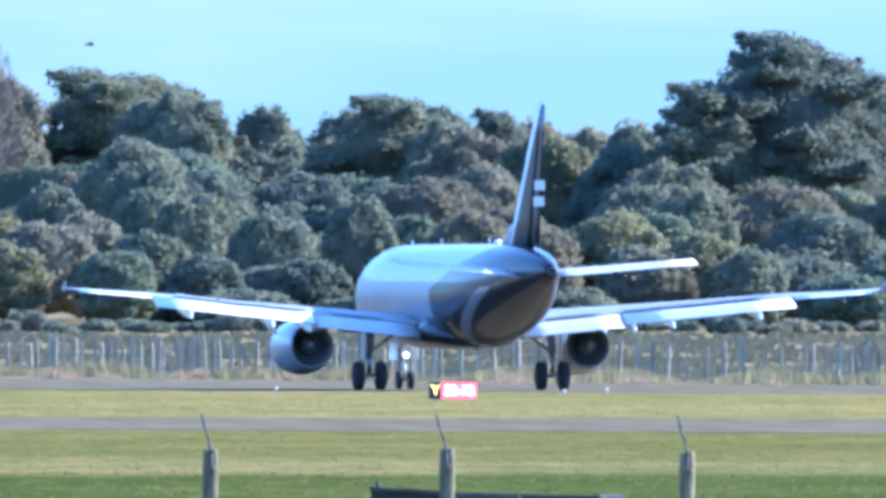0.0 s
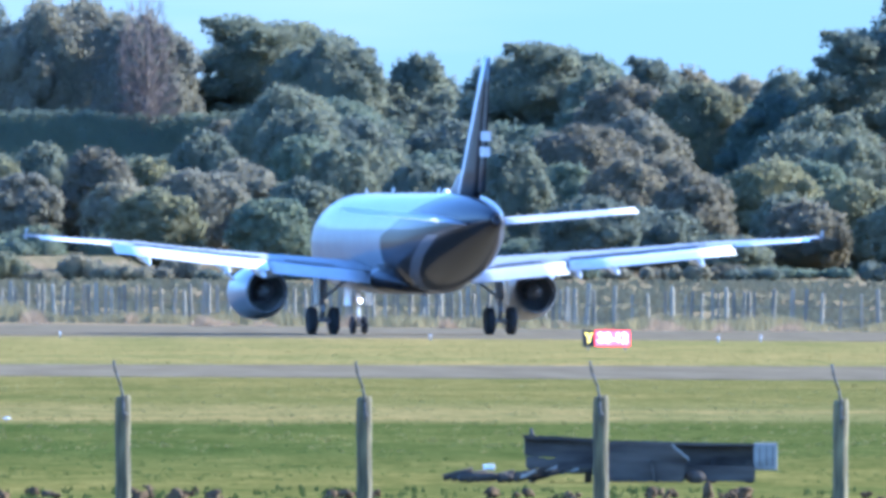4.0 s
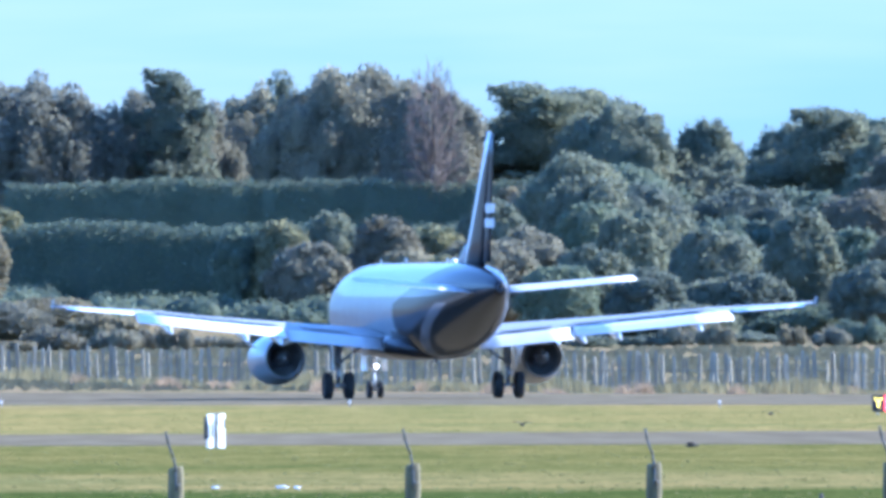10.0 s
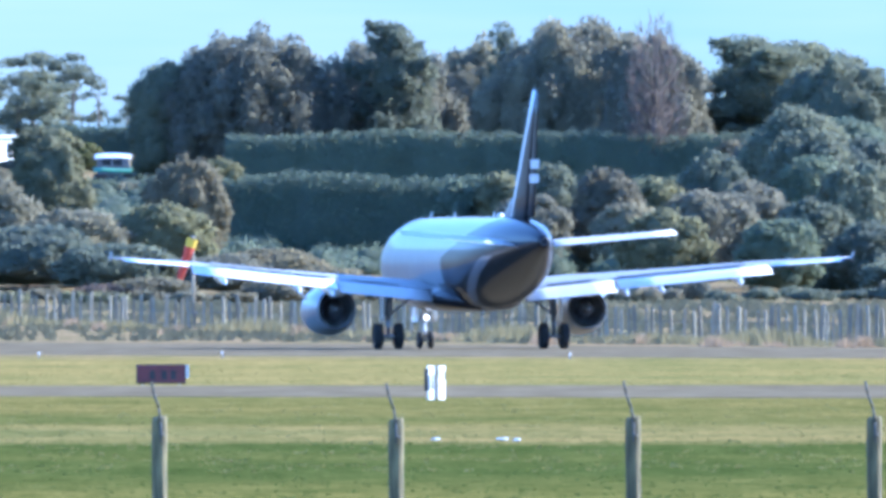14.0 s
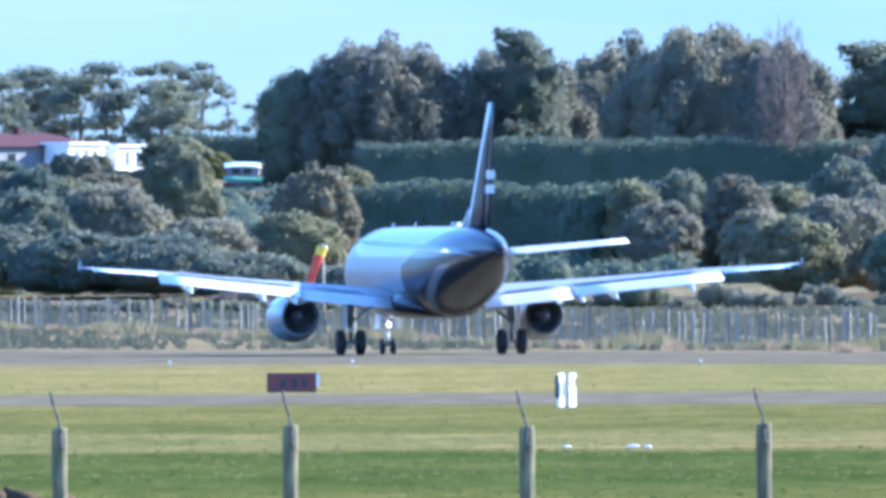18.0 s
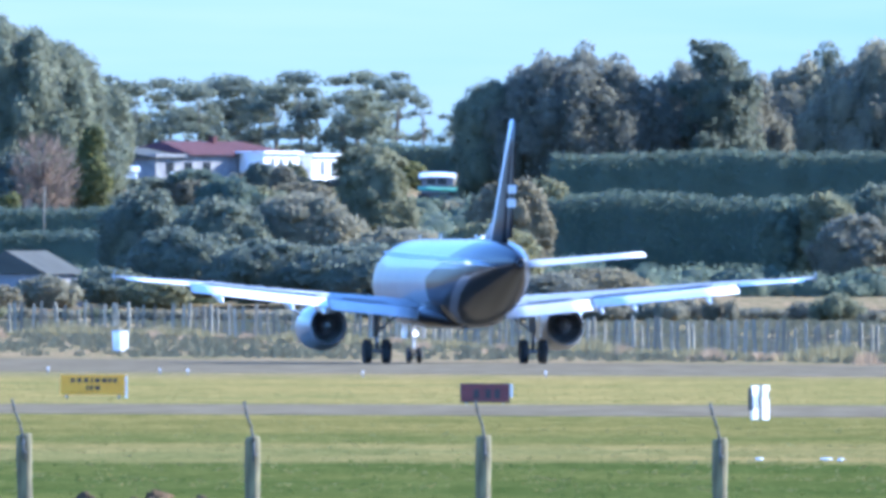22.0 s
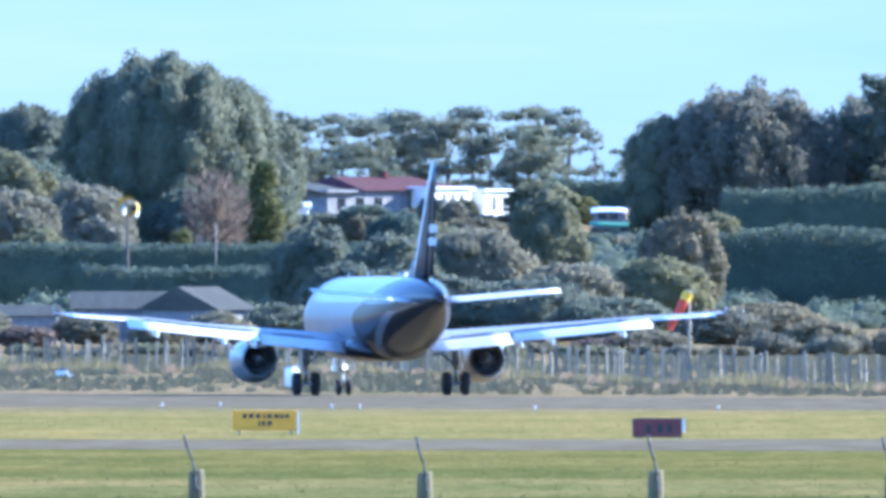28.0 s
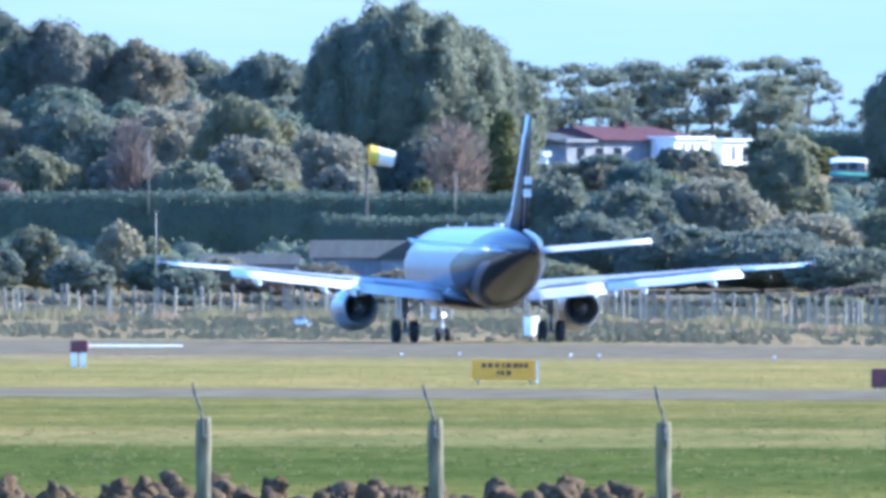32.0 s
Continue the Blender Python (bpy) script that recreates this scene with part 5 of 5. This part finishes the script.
for x in (-0.75, 0.05):
    part("window", box(x, x + 0.6, -1.04, -0.98, -0.85, -0.40, 0.01), GLASS, hut, smooth=False)
g = spot(-610, -126, 2625)
cover = thing("garden_cover", pose(g.x, g.y, g.z), "low green sheeted garden cover on the slope", "cover")
part("sheet", loft([[(-2.2 + k * 4.4, y, 0.36 * math.sin(math.pi * (y + 1.5) / 3) - 0.12 * k + 0.02 * math.sin(9 * k)) for y in (-1.5, -0.9, -0.3, 0.3, 0.9, 1.5)] for k in (0, 0.2, 0.4, 0.6, 0.8, 1)]), ROOF_GREEN, cover)
part("frame", box(-2.2, 2.2, -1.6, 1.6, -1.0, -0.13, 0.02), TIMBER, cover, smooth=False)
for u, v, w, k in ((-655, -114, 90, "hedge"), (-600, -108, 100, "ivy"), (-548, -112, 90, "willow")):
    tree(u, v, 2565, w, "dome", k, WILLOW if k == "willow" else UNDER)
shed(-1445, 20, 2330, 9.6, 2.2, 6.5, WALL_GREY, ROOF_GREY, "long grey barn with an iron roof", 0.35)
shed(-1290, 22, 2325, 4.0, 2.2, 6.0, WALL_GREY, ROOF_GREY, "grey gabled barn with an iron roof", 0.5, 55)
shed(-1690, 32, 2325, 6.0, 1.5, 4.5, WALL_GREY, ROOF_GREY, "low grey lean-to shed", 0.3)
shed(-1310, -88, 2520, 3.6, 1.6, 3.5, WALL_GREY, ROOF_GREY, "small dark garden shed", 0.5)
shed(-1220, -96, 2520, 0.8, 0.8, 1.0, WALL_WHITE, PAINT_WHITE, "tiny white hut catching the low sun", 0.4)
shed(-1180, -160, 2670, 1.5, 0.5, 2.0, WALL_WHITE, PAINT_WHITE, "small white outbuilding behind shrubs", 0.4)
shed(-1084, -152, 2670, 1.0, 0.5, 1.5, WALL_WHITE, PAINT_WHITE, "small white outbuilding behind shrubs", 0.4)


def utility_pole(u, v_top, d, v_base):
    p = spot(u, v_top, d)
    z = spot(u, v_base, d).z
    s = thing("white_pole", pose(p.x, d, z), "slender pale pole among the trees", "pole")
    part("shaft", rod((0, 0, -1.5), (0, 0, p.z - z), 0.055, 0.04), STAKE, s)
    part("cap", box(-0.14, 0.14, -0.14, 0.14, p.z - z, p.z - z + 0.12, 0.02), STAKE, s)


utility_pole(-1325, -130, 2410, -82)
utility_pole(-1868, -185, 2405, -95)
utility_pole(-1855, -60, 2300, 60)


# ---- ploughed clods, debris and litter near the fence ----
def clods():
    rng = np.random.default_rng(21)

    def lump():
        k = 1 + 0.40 * np.sin(BALL_V @ rng.normal(0, 3, 3)) + 0.2 * np.sin(BALL_V @ rng.normal(0, 8, 3)) + rng.normal(0, 0.16, len(BALL_V))
        return BALL_V * k[:, None] * np.array((rng.uniform(0.7, 1.3), 1.1, rng.uniform(0.6, 1.25)))
    rings = []
    for i in range(160):
        u = -2500 + i * 1690 / 159
        tall = (0.56 if u < -950 else max(0.56 - 0.54 * (u + 950) / 140, 0.0)) * (0.55 + 0.28 * math.sin(u * 0.023) * math.sin(u * 0.041 + 1))
        x = u * 520 / F
        rings.append([(x, 500, -0.1), (x, 511, tall * 0.6), (x, 520, tall), (x, 529, tall * 0.6), (x, 540, -0.1)])
    bank = tagged(part("soil_bank", loft(rings, cap=False, closed=False), SOIL), "low bank of dark turned soil", "soil", kind="structure")
    kinds = [tri_mesh("clod", lump(), BALL_F, SOIL) for i in range(14)]
    V, T, base, count = [], [], 0, 0
    for i in range(2600):
        u = rng.uniform(-2500, 2100)
        d = 520 + rng.normal(0, 7)
        tall = 0.70 if u < -950 else max(0.70 - 0.58 * (u + 950) / 150, 0.12)
        if u > -850 and (rng.random() < 0.75 or math.sin(u * 0.02) + math.sin(u * 0.047) < 0.2):
            continue
        ridge = 0.62 + 0.30 * math.sin(u * 0.023) * math.sin(u * 0.041 + 1) + 0.14 * math.sin(u * 0.11)
        r = rng.uniform(0.05, 0.17) * (1 if u < -850 else 0.6)
        z = max(tall * ridge * (1 - abs(d - 520) / 18), 0) * rng.uniform(0.5, 1.0)
        if r > 0.11 and -2150 < u < -850 and count < 300:
            count += 1
            part("clod", kinds[count % 14], SOIL, bank, m=Matrix.Translation((u * d / F, d, z)) @ pose(0, 0, 0, rng.uniform(-40, 40), rng.uniform(-40, 40), rng.uniform(0, 360)) @ Matrix.Scale(r, 4))
            continue
        V.append(np.array((u * d / F, d, z)) + lump() * r)
        T.append(BALL_F + base)
        base += len(BALL_V)
    ob = new("soil_clods", tri_mesh("soil_clods", np.concatenate(V), np.concatenate(T), SOIL))
    tagged(ob, "dark brown ploughed clods heaped along the field edge", "soil", kind="stuff")


clods()


def debris():
    d = 560.0
    k = d / F

    def X(u):
        return (u - 1150) * k

    def board(name, u0, z0, u1, z1, thick, y, mat, label="", deep=0.12):
        random_tilt = random.uniform(-0.05, 0.05)
        n = 7
        rings = []
        for i in range(n):
            q = i / (n - 1)
            h = thick * (1 + random.uniform(-0.10, 0.10)) * 0.5
            z = z0 + q * (z1 - z0) + random.uniform(-0.012, 0.012)
            rings.append([(X(u0 + q * (u1 - u0)), y + sy * deep + random_tilt * q, z + sz * h) for sy, sz in ((-1, -1), (1, -1), (1, 1), (-1, 1))])
        return part(name, loft(rings), mat, s, label, smooth=False)
    random.seed(4)
    s = thing("timber_heap", pose(1150 * k, d, 0), "heap of dark old timber beams and boards in grass", "timber")
    board("long_beam", 1003, 0.55, 1130, 0.50, 0.30, 0.3, TIMBER, deep=0.2)
    board("long_beam", 1120, 0.46, 1420, 0.42, 0.34, 0.35, TIMBER, deep=0.22)
    board("upper_board", 1000, 0.70, 1150, 0.64, 0.06, 0.1, TIMBER)
    board("upper_board", 1135, 0.63, 1425, 0.59, 0.05, 0.1, TIMBER)
    board("lower_board", 1130, 0.17, 1410, 0.15, 0.24, -0.02, TIMBER)
    board("lower_board", 1005, 0.30, 1125, 0.28, 0.16, 0.05, TIMBER)
    part("pale_end", box(X(1408), X(1450), -0.05, 0.45, 0.20, 0.62, 0.03), TIMBER_PALE, s, "bleached board end", smooth=False)
    for u in (1418, 1430, 1441):
        part("end_groove", box(X(u), X(u) + 0.012, -0.056, 0.0, 0.26, 0.56), TIMBER, s, smooth=False)
    part("upright", rod((X(1018), 0.2, 0.60), (X(1014), 0.2, 0.84), 0.05, 0.03), TIMBER, s)
    part("block", loft([[(X(u), y, z) for u, z in ((1150, 0.02), (1282, 0.02), (1288, 0.40), (1262, 0.58), (1150, 0.60))] for y in (-0.6, -0.15)]), TIMBER, s, smooth=False)
    board("rail", 1262, 0.60, 1292, 0.36, 0.05, -0.64, TIMBER_PALE, "pale bare rail", 0.03)
    board("rail", 1225, 0.30, 1232, 0.04, 0.16, -0.64, TIMBER, "", 0.04)
    part("stump", loft([circle(X(1305), y, 0.09, 0.16, 0.10, 10) for y in (-0.5, -0.1, 0.1)]), TIMBER, s)
    for i in range(9):
        board("plank", 985 + 12 * i, 0.05 + 0.015 * i, 1020 + 13 * i, 0.26 - 0.02 * abs(i - 3), 0.05, -0.7 + 0.08 * i, TIMBER if i % 3 else TIMBER_PALE, "", 0.05)
    for i in range(12):
        u = 858 + 14 * i
        part("log", rod((X(u), -0.6 + random.uniform(-0.2, 0.2), 0.07), (X(u + random.uniform(35, 70)), -0.5, 0.08 + random.uniform(0, 0.14)), random.uniform(0.04, 0.08), 0.035, 8), TIMBER, s)
    part("white_scrap", box(X(928), X(948), -0.7, -0.6, 0.20, 0.28, 0.02), WALL_WHITE, s, "scrap of white plastic")
    for u in (1010, 1110, 1330, 1395):
        part("bearer", box(X(u), X(u + 12), 0.1, 0.5, -0.05, 0.36, 0.02), TIMBER, s, smooth=False)


debris()


def litter(u, v, w, name, label):
    d = F * H / (v - VH)
    x = u * d / F
    s = thing(name, pose(x, d, 0), label, "litter")
    part("scrap", loft([circle(0, y, 0.02, w * r, 0.018 * r + 0.006, 14) for y, r in ((-0.9, 0.3), (-0.5, 0.9), (0, 1.0), (0.5, 0.8), (0.9, 0.3))]), PAINT_WHITE, s)


for u, v, w in ((60, 348, 0.15), (86, 349, 0.09), (-58, 348, 0.10)):
    litter(u, v, w, "white_litter", "flat white scrap lying in the grass")


# ---- grass tufts ----
def tufts(name, d0, d1, count, size, mat, label, seed, power=1.0):
    rng = np.random.default_rng(seed)
    d = d0 + (d1 - d0) * rng.random(count) ** power
    u = rng.uniform(-2350, 2150, count)
    patch = np.sin(u * 0.013 + d * 0.021) + np.sin(u * 0.005 - d * 0.05) + rng.normal(0, 0.8, count)
    keep = patch > -0.7
    if d0 > 1500:
        keep &= d > 1600 + (46.5 - u * d / F) * 3.19
    d, u = d[keep], u[keep]
    n = len(d)
    base = np.stack([u * d / F, d, np.array([rise(p * q / F, q) for p, q in zip(u, d)])], 1)
    blades = 4
    V = []
    for b in range(blades):
        off = np.stack([rng.normal(0, size * 0.5, n), rng.normal(0, size * 0.5, n), np.zeros(n)], 1)
        s = size * rng.uniform(0.6, 1.4, n)
        w = np.stack([s * 0.45, rng.normal(0, 0.1, n) * s, np.zeros(n)], 1)
        tip = np.stack([rng.normal(0, 0.35, n) * s, (1.0 + rng.normal(0, 0.3, n)) * s, s], 1)
        V.append(np.stack([base + off - w - [0, 0, 0.03], base + off + w - [0, 0, 0.03], base + off + tip], 1))
    V = np.concatenate(V).reshape(-1, 3)
    ob = new(name, tri_mesh(name, V, np.arange(len(V)).reshape(-1, 3), mat))
    tagged(ob, label, "grass", kind="stuff")


tufts("lush_grass", 430, 545, 2000, 0.07, TUFT_LUSH, "long green grass by the fence", 3)
def fence_grass():
    """Tall dry grass grown up among the stakes."""
    rng = np.random.default_rng(31)
    n = 22000
    u = rng.uniform(-2260, 2010, n)
    d = np.array([fence_d(q) for q in u]) + rng.normal(-3, 5, n)
    x = u * d / F
    base = np.stack([x, d, np.array([rise(p, q) for p, q in zip(x, d)]) - 0.05], 1)
    tall = (0.45 + 0.28 * np.sin(u * 0.021) * np.sin(u * 0.0063 + 1)) * rng.uniform(0.5, 1.5, n)
    w = np.stack([rng.uniform(0.03, 0.07, n), rng.normal(0, 0.02, n), np.zeros(n)], 1)
    tip = np.stack([rng.normal(0, 0.10, n), rng.normal(0, 0.1, n), tall], 1)
    V = np.stack([base - w, base + w, base + tip], 1).reshape(-1, 3)
    tagged(new("fence_grass", tri_mesh("fence_grass", V, np.arange(3 * n).reshape(-1, 3), TUFT_DRY)), "tall dry grass grown up along the stake fence", "grass", kind="stuff")


fence_grass()


def field_tufts(name, d0, d1, count, size, mat, label, seed):
    """Uneven grass standing up from the mown strips, in loose patches."""
    rng = np.random.default_rng(seed)
    d = 1 / (1 / d0 + (1 / d1 - 1 / d0) * rng.random(count))
    u = rng.uniform(-2350, 2150, count)
    x = u * d / F
    patch = np.sin(x * 0.9 + d * 0.13) + np.sin(x * 0.37 - d * 0.31 + 2) + np.sin(x * 2.3 + d * 0.045) + rng.normal(0, 0.9, count)
    keep = (patch > 0.0) & ((d < 975) | (d > 1135))
    d, x = d[keep], x[keep]
    n = len(d)
    foot = np.stack([x, d, np.full(n, -0.02)], 1)
    V = []
    for b in range(5):
        s = size * rng.uniform(0.5, 1.5, n)
        off = np.stack([rng.normal(0, size * 0.8, n), rng.normal(0, size, n), np.zeros(n)], 1)
        w = np.stack([s * rng.uniform(0.2, 0.5, n), np.zeros(n), np.zeros(n)], 1)
        tip = np.stack([rng.normal(0, 0.5, n) * s, rng.normal(0.2, 0.4, n) * s, s], 1)
        V.append(np.stack([foot + off - w, foot + off + w, foot + off + tip], 1))
    V = np.concatenate(V).reshape(-1, 3)
    tagged(new(name, tri_mesh(name, V, np.arange(len(V)).reshape(-1, 3), mat)), label, "grass", kind="stuff")


field_tufts("field_tufts", 640, 975, 5000, 0.055, TUFT, "short uneven field grass in patches", 51)
field_tufts("field_tufts", 1135, 1370, 4000, 0.05, TUFT, "longer dry grass between the runway and the taxiway", 52)
field_tufts("green_tufts", 560, 760, 4500, 0.05, TUFT_LUSH, "lush green field grass in patches", 54)
tufts("rank_grass", 1620, 2260, 16000, 0.28, TUFT_DRY, "rank dry grass beyond the runway", 5)


# ---- birds ----
def bird():
    b = thing("bird", pose(0, 0, 0), "small dark bird in low flight", "bird", "birds over the grass")
    part("body", loft([circle(0, y, 0, r, r, 8) for y, r in ((0.13, 0.01), (0.09, 0.035), (0.0, 0.05), (-0.10, 0.035), (-0.22, 0.02))]), FEATHER, b)
    for side in (-1, 1):
        part("wing", loft([[(side * x, 0.07 - k, z + 0.008), (side * x, -0.06 - k, z + 0.008), (side * x, -0.06 - k, z - 0.004), (side * x, 0.07 - k, z - 0.004)] for x, k, z in ((0.03, 0, 0.02), (0.13, 0.0, 0.07), (0.24, 0.06, 0.05))]), FEATHER, b, smooth=False)
    return b


FLOCK = []


def flock():
    first_bird = bird()
    for i in range(9):
        FLOCK.append(first_bird if i == 0 else copy_thing(first_bird, pose(0, 0, 0)))


flock()


# ---- what moves ----
def motions():
    heading = radians(9.5)
    x0, d0 = 26.71, 1480.0
    gone = ((0, 1479.6), (2, 1502.8), (4, 1525.7), (6, 1548.5), (8, 1571.0), (10, 1593.5), (12, 1616.0), (14, 1638.9), (16, 1662.3), (18, 1686.2), (20, 1710.9), (22, 1736.2), (24, 1762.1), (26, 1788.2), (28, 1814.1), (30, 1839.1), (32, 1862.3))
    walk(AIRLINER, [(t, pose(x0 - math.tan(heading) * (d - d0), d, 0.008, 0, 0, 9.5)) for t, d in gone])
    # the wheels turn with the way that the airliner has gone
    step = 1 / 15
    ts = [i * step for i in range(481)]
    way = np.interp(ts, [g[0] for g in gone], [(g[1] - 1479.6) / math.cos(heading) for g in gone])
    for ob, x, y, r in WHEELS:
        k = 1.0 if r > 0.5 else 0.55
        walk(ob, [(t, pose(x, y, r, -math.degrees(w / 0.585 * k) % 360)) for t, w in zip(ts, way)])
    s, sock, z = SOCK_A
    walk(sock, [(t, pose(0, 0, z, 0, 66 + a, 180 + b)) for t, a, b in ((0, 0, 0), (10.5, 2, 4), (11, 4, 6), (12, 0, -8), (13, 2, 2), (14, 6, -6), (16.5, -3, 5), (18, 4, 0), (19.5, 0, 8), (23, 6, -4), (25, 2, 3), (28, -4, 6), (29.5, 3, -5), (31, 2, 4), (32, 5, 0))])
    s, sock, z = SOCK_B
    walk(sock, [(t, pose(0, 0, z, 0, 12 + a, b)) for t, a, b in ((0, 0, 62), (10, 4, 50), (20, 0, 66), (25.5, 2, 70), (27.5, 0, 86), (28, 2, 80), (28.5, 0, 62), (29, 4, 50), (29.6, 0, 35), (30, 3, 20), (31, 0, 12), (32, -2, 14))])
    # birds: bearing, dip and distance at two times, straight flight between, far off before and after
    flights = (((0.0, 505, -408, 1300), (1.0, 556, -441, 1300)), ((10.5, 859, 217, 1050), (11.0, 397, 251, 1050)), ((10.5, 990, 282, 900), (12.0, -300, 290, 860)), ((11.0, 550, 292, 880), (12.0, -230, 330, 820)), ((11.0, 577, 282, 890), (12.0, 150, 340, 800)),
               ((11.0, 724, 236, 1100), (13.0, -760, 330, 900)), ((11.0, 778, 331, 800), (13.0, -1000, 350, 760)), ((10.5, 228, 274, 890), (11.0, -41, 294, 870)), ((10.5, 236, 270, 950), (11.0, -311, 268, 950)))
    for i, (ob, (a, b)) in enumerate(zip(FLOCK, flights)):
        pa, pb = spot(*a[1:]), spot(*b[1:])
        v = (pb - pa) / (b[0] - a[0])
        yaw = math.degrees(math.atan2(-v.x, v.y))

        def where(t):
            p = pa + v * (t - a[0])
            p.z = max(p.z, 0.12)
            return pose(p.x, p.y, p.z, 0, 6 * (i % 3 - 1), yaw)
        walk(ob, [(t, where(t)) for t in (0, 8, 16, 24, 32)])


motions()
